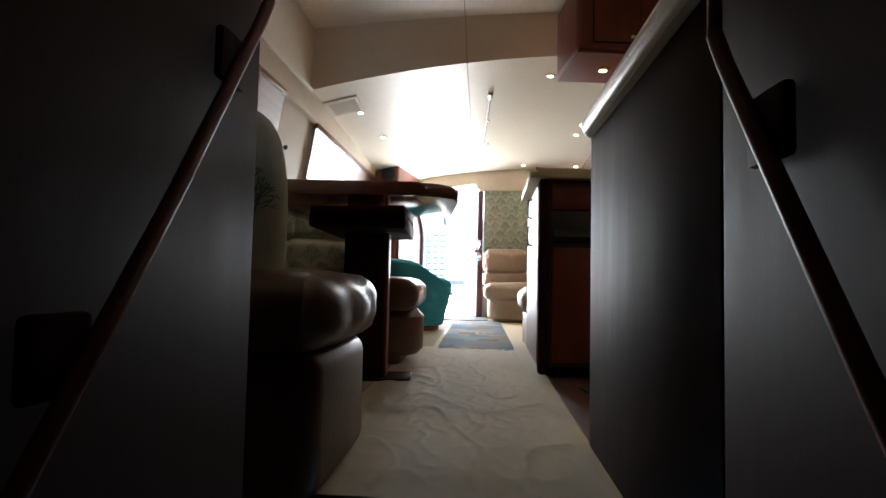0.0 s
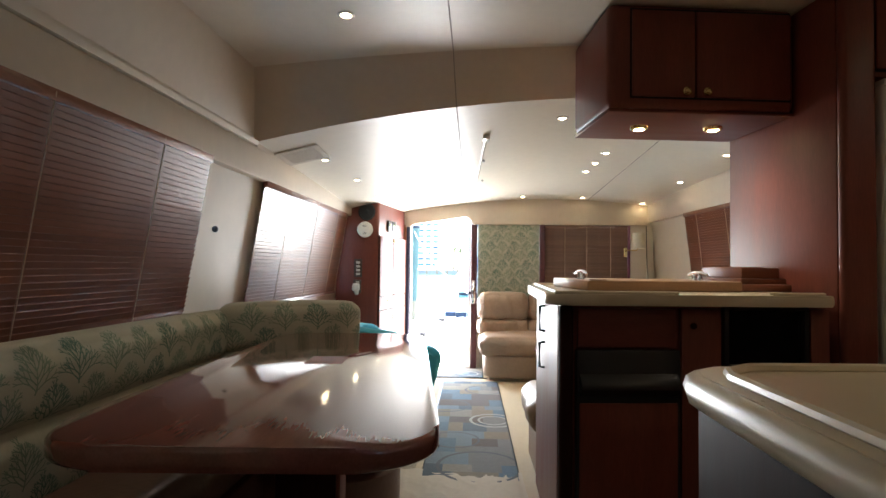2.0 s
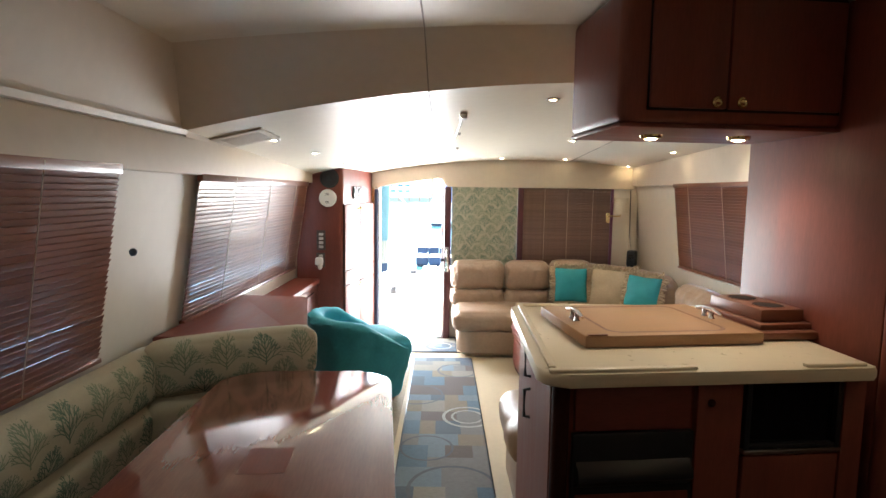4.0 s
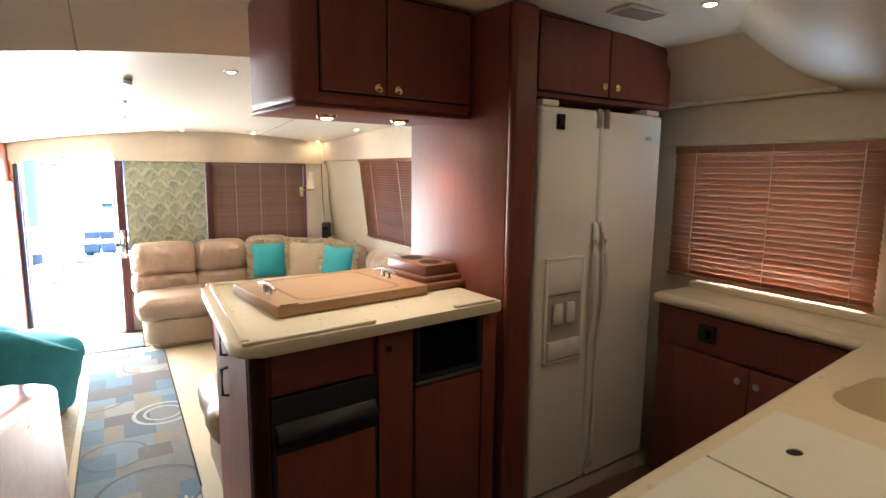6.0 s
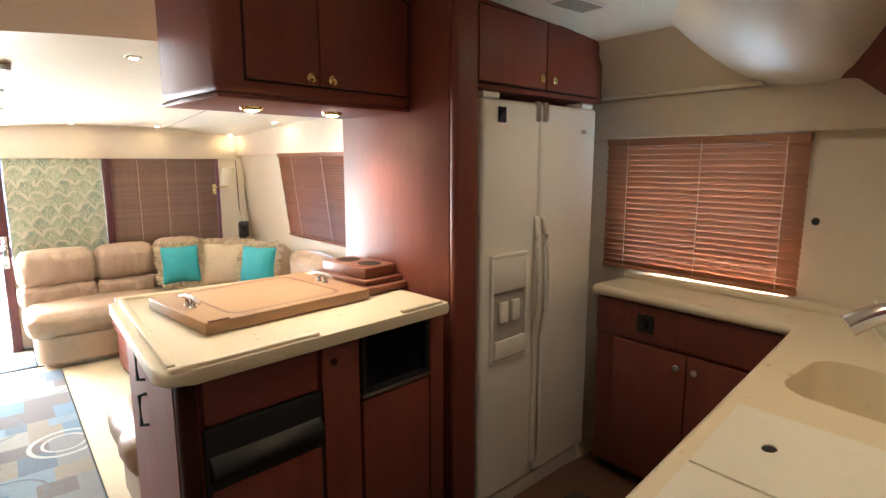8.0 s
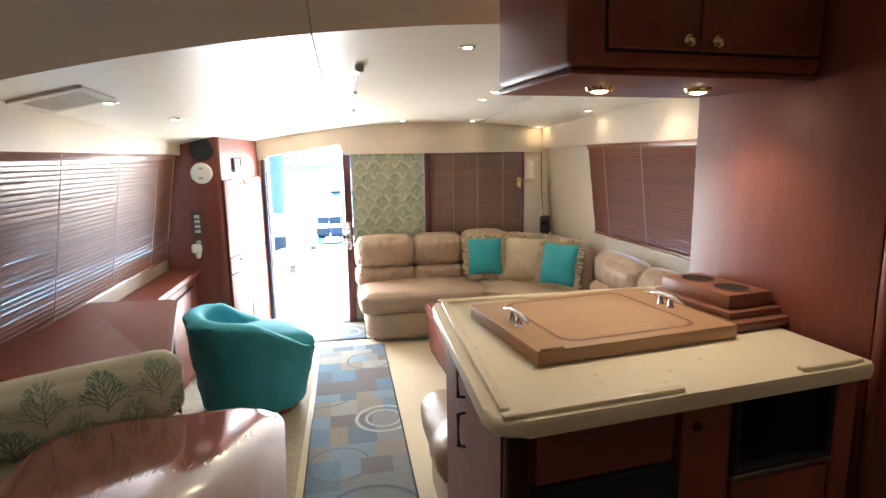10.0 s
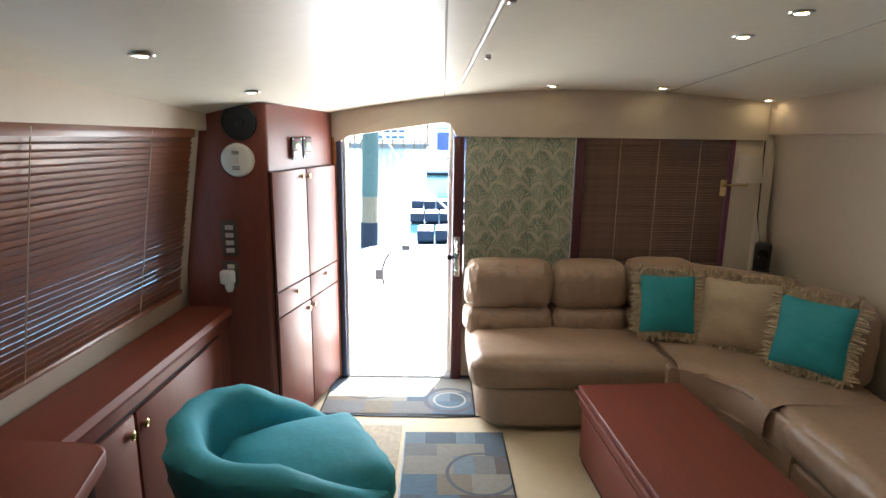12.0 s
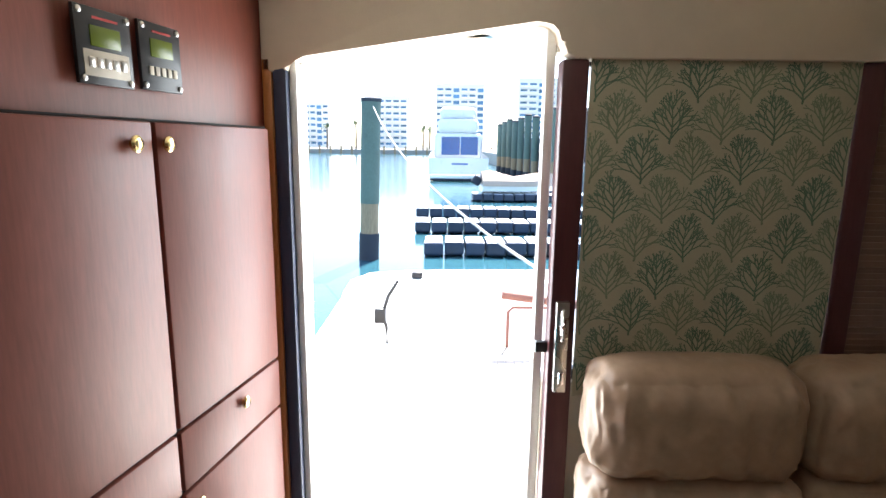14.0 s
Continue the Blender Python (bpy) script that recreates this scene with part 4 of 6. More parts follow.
# faucets, dish rack
fa = thing("kitchen_faucet", "chrome single-lever pull-out kitchen faucet at the sink", "faucet", "", (1.85, 0.205, 0.953))
part("base", lathe(((0.032, 0), (0.032, 0.006), (0.024, 0.014), (0.022, 0.11), (0.026, 0.15), (0.02, 0.18)), 20), CHROME, fa)
part("spout", tube(arc((0, 0.01, 0.1), (-0.03, 0.16, 0.32), (-0.13, 0.30, 0.19), 14), 0.019, 12, None, [0.9 + 0.5 * (i / 14) ** 2 for i in range(15)]), CHROME, fa)
part("lever", tube([(0, 0, 0.17), (0.01, -0.02, 0.21), (-0.02, 0.07, 0.25)], 0.009, 10), CHROME, fa, "chrome lever")
f2 = thing("water_tap", "small brushed nickel filtered water tap", "faucet", "", (1.70, 0.19, 0.953))
part("base", lathe(((0.034, 0), (0.03, 0.012), (0.018, 0.05), (0.016, 0.075)), 18), STEEL, f2)
part("spout", tube([(0, 0, 0.07), (0.0, 0, 0.16), *arc((0, 0.0, 0.17), (-0.01, 0.07, 0.245), (-0.03, 0.1, 0.14), 8)], 0.009, 10), STEEL, f2)
part("lever", tube([(0.012, 0, 0.055), (0.04, -0.01, 0.085), (0.055, -0.02, 0.13)], 0.007, 8, None, (0.8, 1, 1.3)), STEEL, f2)
rk = thing("dish_rack", "white wire dish drainer rack on the counter", "dish rack", "", (2.36, 0.43, 0.955), 22)
for z in (0.01, 0.055, 0.1):
    part("hoop", tube([(-0.19, -0.13, z), (0.19, -0.13, z), (0.19, 0.13, z), (-0.19, 0.13, z), (-0.19, -0.13, z)], 0.004, 6), WHITE, rk)
for i in range(11):
    x = -0.17 + 0.034 * i
    part("wire", tube([(x, -0.13, 0.1), (x, -0.13, 0.01), (x, 0.13, 0.01), (x, 0.13, 0.1)], 0.0025, 5), WHITE, rk)
sb = thing("soap_bottle", "dark pump soap bottle beside the dish rack", "bottle", "", (2.1, 0.2, 0.953))
part("bottle", lathe(((0.028, 0), (0.03, 0.02), (0.03, 0.1), (0.012, 0.125)), 18), WHITE, sb)
part("pump", tube([(0, 0, 0.12), (0, 0, 0.16), (-0.03, 0.02, 0.165)], 0.007, 8), BLACK, sb)
gm = thing("galley_mat", "dark patterned floor mat in the galley", "mat", "", (1.45, 1.2, 0.008), 8)
part("mat", box(-0.75, 0.75, -0.28, 0.28, 0, 0.008, 0.003), DARKMAT, gm)
vt = thing("ceiling_vent", "white slatted vent in the galley ceiling", "vent", "", (1.95, 1.5, galley_z(1.95)), 0)
part("frame", box(-0.11, 0.11, -0.06, 0.06, -0.008, 0.0, 0.003), WHITE, vt)
for i in range(6):
    part("slat", box(-0.095, 0.095, -0.046 + 0.017 * i, -0.036 + 0.017 * i, -0.011, -0.0085, 0), SEAM, vt)

# ---- dinette ----
tb = thing("dinette_table", "glossy cherry dinette table with rounded corners on a slab pedestal", "table", "", (-0.31, 1.45, 0), 4)
# Base lightened to carry the pale reflection of the ceiling.
part("tabletop", prism([(x * (1 - 0.11 * (y + 0.73)), y) for x, y in rounded(-0.34, 0.41, -0.85, 0.75, 0.15, 8)], 0.742, 0.787, 0.014, 4), mat("table_gloss", (0.22, 0.075, 0.055), 0.1, var=0.2, scale=3, grain=(7, 0.8, 7), coat=0.9, rvar=0.03), tb)
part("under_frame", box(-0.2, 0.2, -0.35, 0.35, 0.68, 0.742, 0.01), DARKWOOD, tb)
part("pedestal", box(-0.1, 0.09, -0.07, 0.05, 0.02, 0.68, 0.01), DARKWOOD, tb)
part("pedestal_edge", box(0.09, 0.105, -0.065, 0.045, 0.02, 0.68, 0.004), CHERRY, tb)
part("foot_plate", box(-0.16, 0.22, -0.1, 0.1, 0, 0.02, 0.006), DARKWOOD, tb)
part("inlay", box(-0.02, 0.10, -0.05, 0.09, 0.7872, 0.7878, 0), CHERRY_H, tb, "square wood inlay")


def motif(seed, size=0.062, w=0.0019):
    """A flat branching coral, as ribbons round (0, 0), growing up +y."""
    rnd = random.Random(seed)
    segs = []

    def grow(x, y, a, l, d, wd):
        x2, y2 = x + l * math.sin(a), y + l * math.cos(a)
        segs.append((x, y, x2, y2, wd))
        if d:
            for s in ((-1, 1) if d < 4 else (-1, 0, 1)):
                grow(x2, y2, a + s * rnd.uniform(0.22, 0.42) + rnd.uniform(-0.12, 0.12), l * rnd.uniform(0.66, 0.86), d - 1, wd * 0.84)

    x, y = 0.0, -size
    for k in range(5):
        h = size * (0.16 + 0.05 * k)
        x2, y2 = x + rnd.uniform(-0.06, 0.06) * size, y + h
        segs.append((x, y, x2, y2, w * (1.4 - 0.15 * k)))
        x, y = x2, y2
        for s in (-1, 1):
            grow(x, y, s * rnd.uniform(0.62, 0.95) * (1 - 0.1 * k), size * (0.5 - 0.06 * k) * rnd.uniform(0.85, 1.1), 3, w)
    grow(x, y, 0, size * 0.2, 3, w)
    return segs


def coral(parent, bm_surf, spots, frame_at, size, dark, label="coral print"):
    """Prints corals on a surface: frame_at(u, v) gives a point off the surface and the way to it."""
    from mathutils.bvhtree import BVHTree
    tree = BVHTree.FromBMesh(bm_surf)
    for material, want in ((CORALG, False), (CORALG2, True)):
        b = bmesh.new()
        for k, (u, v) in enumerate(spots):
            if (dark(k)) != want:
                continue
            for x0, y0, x1, y1, wd in motif(k % 7, size, size * 0.029):
                dx, dy = x1 - x0, y1 - y0
                l = math.hypot(dx, dy)
                nx, ny = -dy / l * wd, dx / l * wd
                quad = []
                for px, py in ((x0 + nx, y0 + ny), (x0 - nx, y0 - ny), (x1 - nx, y1 - ny), (x1 + nx, y1 + ny)):
                    p, way = frame_at(u + px, v + py)
                    hit = tree.ray_cast(Vector(p), Vector(way), 0.4)
                    if hit[0] is None:
                        quad = None
                        break
                    quad.append(hit[0] - Vector(way) * 0.0016)
                if quad:
                    b.faces.new([b.verts.new(q) for q in quad])
        if b.verts:
            tagged(part("coral_print", b, material, parent, label, False), kind="stuff")
        else:
            b.free()


def grid(u0, u1, v0, v1, du, dv):
    out, row, v = [], 0, v0
    while v < v1:
        u = u0 + (du / 2 if row % 2 else 0)
        while u < u1:
            out.append((u, v))
            u += du
        v += dv
        row += 1
    return out


def bench_back(parent, m, w, h, th, seed, axis_m, rolls=((0.27, 0.54), (0.77, 0.46))):
    """An upholstered back of two padded rolls, printed on its front (-y)."""
    for k, (z, hh) in enumerate([(h * a, h * c) for a, c in rolls]):
        b = cushion(w, th, hh, 0.055, (0.004, 0.012, 0.01), 0.003, 8, seed + k, 16, Matrix.Translation((0, 0, z)))
        loc(b, axis_m)
        n = axis_m.to_3x3() @ Vector((0, -1, 0))
        coral(parent, b, grid(-w / 2 + 0.06, w / 2, z - hh / 2 + 0.05, z + hh / 2, 0.15, 0.105), lambda u, v: (axis_m @ Vector((u, -0.25, v)), -n), 0.064, lambda i: i % 3 == 1)
        part("back_cushion", b, CORALF, parent, "coral-print back cushion")


dn = thing("dinette_bench", "brown leather dinette bench seat with coral-print back cushions", "bench", "dinette benches")
part("base", box(-0.96, -0.2, 1.84, 2.3, 0.0, 0.30, 0.03, 3), LEATHERD, dn)
part("base_end", lathe([(0.0, 0.05), (0.2, 0.05), (0.232, 0.08), (0.235, 0.26), (0.2, 0.3), (0, 0.3)][1:], 28, Matrix.Translation((-0.33, 2.02, 0))), LEATHERD, dn)
part("seat", cushion(0.82, 0.52, 0.17, 0.07, (0.01, 0.01, 0.02), 0.006, 7, 3, 16, Matrix.Translation((-0.52, 2.0, 0.385))), LEATHERD, dn, "padded brown leather seat")
bench_back(dn, None, 0.66, 0.47, 0.13, 4, Matrix.Translation((-0.66, 2.26, 0.45)) @ pose(0, 0, 0, 0, 0, 30))
d2 = thing("dinette_bench", "brown leather dinette bench along the side wall with coral-print back", "bench", "dinette benches")
part("base", box(-1.02, -0.62, 0.45, 1.86, 0.0, 0.30, 0.02), LEATHERD, d2)
part("seat", cushion(0.42, 1.32, 0.17, 0.07, (0.01, 0.01, 0.02), 0.006, 7, 9, 16, Matrix.Translation((-0.82, 1.1, 0.385))), LEATHERD, d2, "padded brown leather seat")
bench_back(d2, None, 2.3, 0.44, 0.14, 11, Matrix.Translation((-0.99, 1.1, 0.45)) @ pose(0, 0, 0, 0, 0, 90) @ pose(0, 0, 0, 6))
d3 = thing("dinette_bench", "brown leather dinette bench with its back against the stairs", "bench", "dinette benches")
part("base", box(-0.96, -0.1, 0.0, 0.48, 0.0, 0.32, 0.05, 4), LEATHERD, d3)
part("seat", cushion(0.9, 0.6, 0.17, 0.07, (0.012, 0.01, 0.02), 0.007, 7, 15, 16, Matrix.Translation((-0.525, 0.24, 0.40))), LEATHERD, d3, "padded brown leather seat")
b = cushion(0.78, 0.11, 0.6, 0.053, (0.0, 0.01, 0.0), 0.002, 8, 17, 18, Matrix.Translation((-0.60, 0.08, 0.56)))
for v in b.verts:
    v.co.x = -0.61 + (v.co.x + 0.61) * (1 - 0.14 * max(0.0, (v.co.z - 0.6) / 0.26) ** 3)
coral(d3, b, grid(-0.95, -0.2, 0.33, 0.86, 0.15, 0.105), lambda u, v: ((u, -0.2, v), (0, 1, 0)), 0.064, lambda i: i % 3 == 1)
part("back_cushion", b, CORALF, d3, "coral-print back cushion with rounded corners")

# ---- tall cabinet beside the door ----
U = Vector((0.165, 0.82, 0)).normalized()
T = Matrix.Translation((-0.70, 4.78, 0)) @ Matrix(((U.x, -U.y, 0, 0), (U.y, U.x, 0, 0), (0, 0, 1, 0), (0, 0, 0, 1)))


def slant_box(b):
    return loc(b, T)


tw = thing("tall_cabinet", "tall cherry cabinet with flush doors and drawers beside the cabin door", "cabinet")
ztop = ceil_z(-0.7, 5.1) + 0.01
part("body", prism([(-1.1, 4.782), (-0.74, 4.782), (-0.723, 4.784), (-0.709, 4.79), (-0.70, 4.805), (-0.697, 4.82), (-0.562, 5.572), (-0.562, 5.637), (-1.1, 5.637)], 0.03, ztop, 0), CHERRY, tw)
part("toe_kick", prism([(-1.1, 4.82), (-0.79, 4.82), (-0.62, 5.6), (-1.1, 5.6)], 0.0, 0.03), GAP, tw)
part("joint", slant_box(box(0.018, 0.775, -0.0015, 0.004, 0.045, 1.385, 0)), GAP, tw)
for s0, s1, z0, z1, ks, kz, nm in ((0.023, 0.38, 0.808, 1.38, 0.333, 1.343, "door"), (0.39, 0.77, 0.808, 1.38, 0.41, 1.343, "door"),
                                   (0.023, 0.38, 0.677, 0.80, 0.225, 0.76, "drawer"), (0.39, 0.77, 0.677, 0.80, 0.60, 0.765, "drawer"),
                                   (0.023, 0.38, 0.05, 0.669, 0.355, 0.63, "door"), (0.39, 0.77, 0.05, 0.669, 0.42, 0.632, "door")):
    d = part(nm, slant_box(box(s0, s1, -0.012, 0.004, z0, z1, 0.003)), CHERRY, tw)
    knob(d, T @ Vector((ks, -0.012, kz)), T.to_3x3() @ Vector((0, -1, 0)), 0.014, BRASS, "finger_latch")

for k, (s0, w, z0, z1) in enumerate(((0.25, 0.108, 1.43, 1.541), (0.376, 0.102, 1.433, 1.545))):
    p = thing("monitor_panel", "black marine monitor panel with green display on the tall cabinet", "control panel", "monitor panels")
    part("plate", slant_box(box(s0, s0 + w, -0.006, 0.001, z0, z1, 0.002)), BLACK, p)
    part("display", slant_box(box(s0 + w * 0.24, s0 + w * 0.78, -0.0075, -0.005, z0 + (z1 - z0) * 0.5, z1 - (z1 - z0) * 0.23, 0.001)), LCD, p, "green lcd display")
    if k == 0:
        part("keypad", slant_box(box(s0 + w * 0.1, s0 + w * 0.92, -0.007, -0.005, z0 + 0.012, z0 + 0.05, 0.002)), PALE, p, "pale keypad strip")
    for i in range(5):
        a = s0 + w * (0.17 + 0.145 * i)
        part("button", slant_box(box(a, a + w * 0.1, -0.0085, -0.006, z0 + 0.025, z0 + 0.04, 0.001)), STEEL if k == 0 else PALE, p)
    part("brand_bar", slant_box(box(s0 + w * 0.3, s0 + w * 0.75, -0.007, -0.0055, z1 - 0.016, z1 - 0.0125, 0)), RED, p, "red lettering bar")
    for a in (s0 + 0.008, s0 + w - 0.008):
        for z in (z0 + 0.008, z1 - 0.008):
            part("screw", lathe(((0.005, 0), (0.005, 0.002), (0.002, 0.003)), 10, T @ Matrix.Translation((a, -0.006, z)) @ pose(0, 0, 0, 90)), STEEL, p)

FY4 = 4.78
sp = thing("wall_speaker", "round black loudspeaker in the tall cabinet", "speaker", "", (-0.812, FY4, 1.605))
R = pose(0, 0, 0, 90)
part("rim", lathe(((0.078, 0), (0.082, 0.008), (0.074, 0.014), (0.07, 0.008)), 32, R), BLACK, sp)
part("cone", lathe(((0.07, 0.006), (0.055, 0.0), (0.025, -0.012 + 0.014), (0.022, 0.012), (0.006, 0.016)), 32, R), mat("speaker_grille", (0.02, 0.025, 0.03), 0.6, bump=0.8, bscale=300), sp)
sm = thing("smoke_detector", "round white smoke detector on the tall cabinet", "smoke detector", "", (-0.826, FY4, 1.437))
part("housing", lathe(((0.074, 0), (0.076, 0.012), (0.068, 0.03), (0.05, 0.036), (0.01, 0.037)), 36, R), SMOKEW, sm)
for z in (0.032, -0.036):
    for i in range(3):
        part("slot", box(-0.016, 0.016, -0.0385, -0.036, z - 0.0045 + 0.006 * i - 0.0012, z - 0.0045 + 0.006 * i + 0.0012, 0), GAP, sm)
part("test_button", lathe(((0.012, 0.036), (0.011, 0.039), (0.004, 0.0395)), 16, R), SMOKEW, sm)
swp = thing("switch_panel", "dark bronze switch plate with four rockers on the tall cabinet", "switch panel", "", (-0.888, FY4, 1.075))
part("plate", box(-0.038, 0.038, -0.006, 0.001, -0.085, 0.085, 0.003), mat("bronze_plate", (0.09, 0.06, 0.045), 0.4), swp)
for i in range(4):
    part("rocker", box(-0.018, 0.02, -0.010, -0.005, -0.068 + 0.036 * i, -0.046 + 0.036 * i, 0.002), PALE, swp)
ol = thing("power_outlet", "bronze outlet with a white plug-in night light", "outlet", "", (-0.893, FY4, 0.90))
part("plate", box(-0.038, 0.038, -0.005, 0.001, -0.06, 0.065, 0.003), mat("bronze_plate", (0.09, 0.06, 0.045), 0.4), ol)
part("socket", box(-0.014, 0.02, -0.008, -0.004, 0.03, 0.05, 0.002), PALE, ol)
part("night_light", cushion(0.07, 0.045, 0.07, 0.02, (0, 0, 0), 0.002, 20, 1, 6, Matrix.Translation((-0.005, -0.03, -0.005))), SMOKEW, ol, "white plastic night light body")
part("lens", lathe(((0.012, -0.075), (0.02, -0.06), (0.022, -0.03)), 14, Matrix.Translation((0, -0.03, 0))), SOLIDW, ol, "clear ribbed lens")

# ---- low cabinet under the port window ----
cr = thing("low_cabinet", "low cherry side cabinet with doors under the port window", "cabinet")
part("body", prism([(-1.16, 0.03), (-0.925, 0.03), (-0.925, 0.70), (-1.12, 0.70)], 2.45, 4.778, 0, axis="y"), CHERRY, cr)
part("toe_kick", box(-1.1, -0.95, 2.5, 4.77, 0, 0.03, 0), GAP, cr)
part("top", prism([(-1.12, 0.70), (-0.905, 0.70), (-0.9, 0.715), (-0.91, 0.738), (-0.93, 0.742), (-1.12, 0.742)], 2.45, 4.778, 0, axis="y"), CHERRY_H, cr, "polished top with a rounded edge")
part("joint", box(-0.9252, -0.9235, 2.6, 4.66, 0.06, 0.645, 0), GAP, cr)
for a, b, ky in ((3.3, 3.93, 3.9), (3.945, 4.65, 3.985)):
    d = part("door", box(-0.928, -0.912, a, b, 0.07, 0.635, 0.003), CHERRY, cr)
    knob(d, (-0.912, ky, 0.575), (1, 0, 0), 0.016)

# bar-height cabinet behind the dinette
bc = thing("bar_cabinet", "polished cherry cabinet behind the dinette with a black front", "cabinet")
part("top", prism(round_poly([(-1.09, 2.43), (-0.41, 2.43), (-0.655, 3.40), (-1.09, 3.44)], (0, 0.03, 0.03, 0)), 0.812, 0.85, 0.01, 3), CHERRY_H, bc)
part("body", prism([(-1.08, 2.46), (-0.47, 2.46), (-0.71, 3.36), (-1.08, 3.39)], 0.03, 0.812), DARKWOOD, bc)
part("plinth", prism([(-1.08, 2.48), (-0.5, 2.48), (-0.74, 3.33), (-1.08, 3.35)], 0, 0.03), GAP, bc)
# Flat black panel along the angled front of the body.
part("front_panel", prism([(-0.478, 2.5), (-0.466, 2.503), (-0.69, 3.34), (-0.702, 3.337)], 0.06, 0.78), BLACK, bc, "flat black front panel")
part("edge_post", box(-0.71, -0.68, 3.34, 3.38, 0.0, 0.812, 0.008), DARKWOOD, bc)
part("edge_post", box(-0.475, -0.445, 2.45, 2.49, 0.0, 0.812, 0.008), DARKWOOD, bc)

# ---- turquoise barrel chair ----
def chair_top(back):
    return 0.37 + 0.17 * min(1, max(0, (back - 0.12) / 0.5)) ** 1.1 + 0.06 * back


def barrel_chair():
    o = thing("barrel_chair", "swivel barrel chair in a loose turquoise slipcover", "armchair", "", (-0.43, 3.97, 0), -62)
    n, rows = 72, 22
    b = bmesh.new()
    ring = []
    for j in range(rows + 1):
        v = j / rows
        row = []
        for i in range(n):
            a = 2 * math.pi * i / n
            back = 0.5 - 0.5 * math.sin(a)
            top = chair_top(back)
            z = 0.05 + (top - 0.05) * v
            r = 0.275 + 0.085 * v ** 0.8 - 0.02 * max(0, v - 0.85)
            r *= 1 + 0.06 * abs(math.sin(2 * a)) ** 2
            f = noise.fractal(Vector((math.cos(a) * 2.2, math.sin(a) * 2.2, z * 3.5)), 1.0, 2.0, 3)
            pleat = 0.006 * math.sin(a * 17 + 3 * z) * (1 - v) ** 2
            g = 1 - abs(noise.noise(Vector((math.cos(a) * 3.4 + 2 * z, math.sin(a) * 3.4, z * 5 - a)))) * 2.2
            r += 0.018 * f + pleat + 0.012 * max(0, g) ** 3
            row.append(b.verts.new((r * math.cos(a), r * math.sin(a), z + 0.004 * f * v)))
        ring.append(row)
    for j in range(14):
        v = (j + 1) / 14
        row = []
        for i in range(n):
            a = 2 * math.pi * i / n
            back = 0.5 - 0.5 * math.sin(a)
            top = chair_top(back)
            R0 = 0.36 * (1 + 0.06 * abs(math.sin(2 * a)) ** 2)
            th = 0.05 + 0.06 * min(1, max(0, (back - 0.04) / 0.3))
            if v <= 0.45:
                g = v / 0.45 * math.pi
                r, z = R0 - th / 2 + th / 2 * math.cos(g), top + 0.4 * th * math.sin(g)
            else:
                r, z = R0 - th - 0.03 * (v - 0.45), top - (top - 0.36) * (v - 0.45) / 0.55
            f = noise.fractal(Vector((math.cos(a) * 3, math.sin(a) * 3, v * 3 + 7)), 1.0, 2.0, 3)
            row.append(b.verts.new((r * math.cos(a) * (1 + 0.025 * f), r * math.sin(a) * (1 + 0.025 * f), z + 0.009 * f)))
        ring.append(row)
    for p, q in zip(ring, ring[1:]):
        for i in range(n):
            b.faces.new((p[i], p[(i + 1) % n], q[(i + 1) % n], q[i]))
    b.faces.new(ring[-1])
    part("slipcover", b, TEAL, o, "wrinkled turquoise slipcover")
    part("seat", cushion(0.50, 0.52, 0.16, 0.07, (0.01, 0.01, 0.04), 0.008, 9, 21, 14, Matrix.Translation((0.0, 0.07, 0.385))), TEAL, o, "puffed turquoise seat")
    part("swivel_base", lathe(((0.26, 0), (0.27, 0.01), (0.27, 0.04), (0.24, 0.055)), 32), WALNUT, o, "round wooden swivel base")
    return o


barrel_chair()

# ---- sofa ----
sf = thing("sectional_sofa", "tan leather sectional sofa curving round the aft corner", "sofa")


def soft(name, sx, sy, sz, at, rz=0, r=0.06, puff=(0.006, 0.006, 0.015), wr=0.006, seed=0.0, crease=(), rx=0, material=None, label="", freq=8, fold=0.0):
    m = pose(*at, rx, 0, rz)
    o = part(name, cushion(sx, sy, sz, r, puff, wr, freq, seed, 44 if fold else 18, m, crease, fold), material or LEATHER, sf, label)
    hard = o.data.attributes.get("sharp_edge")
    if hard:
        o.data.attributes.remove(hard)
    return o


part("base", prism(rounded(0.30, 1.5, 4.94, 5.58, 0.16, 8, (1, 0, 0, 0)), 0.04, 0.25, 0.02, 3), LEATHER, sf)
part("base", prism([(1.25, 4.92), (1.36, 4.86), (1.46, 4.74), (1.53, 4.5), (1.55, 4.3), (2.1, 4.3), (2.1, 5.58), (1.25, 5.58)], 0.04, 0.27, 0.015), LEATHER, sf)
part("seat_fill", prism([(1.27, 4.88), (1.40, 4.82), (1.50, 4.69), (1.535, 4.52), (1.555, 4.3), (2.1, 4.3), (2.1, 5.58), (1.27, 5.58)], 0.255, 0.405, 0.02, 3), LEATHER, sf)
part("base", box(1.56, 2.12, 2.5, 4.35, 0.04, 0.25, 0.02, 3), LEATHER, sf)
part("plinth", prism(rounded(0.36, 2.1, 5.0, 5.5, 0.1, 4), 0.0, 0.05), BERBER, sf)
part("plinth", box(1.62, 2.1, 2.5, 5.2, 0.0, 0.05, 0), BERBER, sf)
soft("seat", 1.06, 0.70, 0.19, (0.79, 5.27, 0.335), 0, 0.075, (0.008, 0.008, 0.02), 0.006, 1, fold=0.004)
# curved corner seat
b = bmesh.new()
pts = []
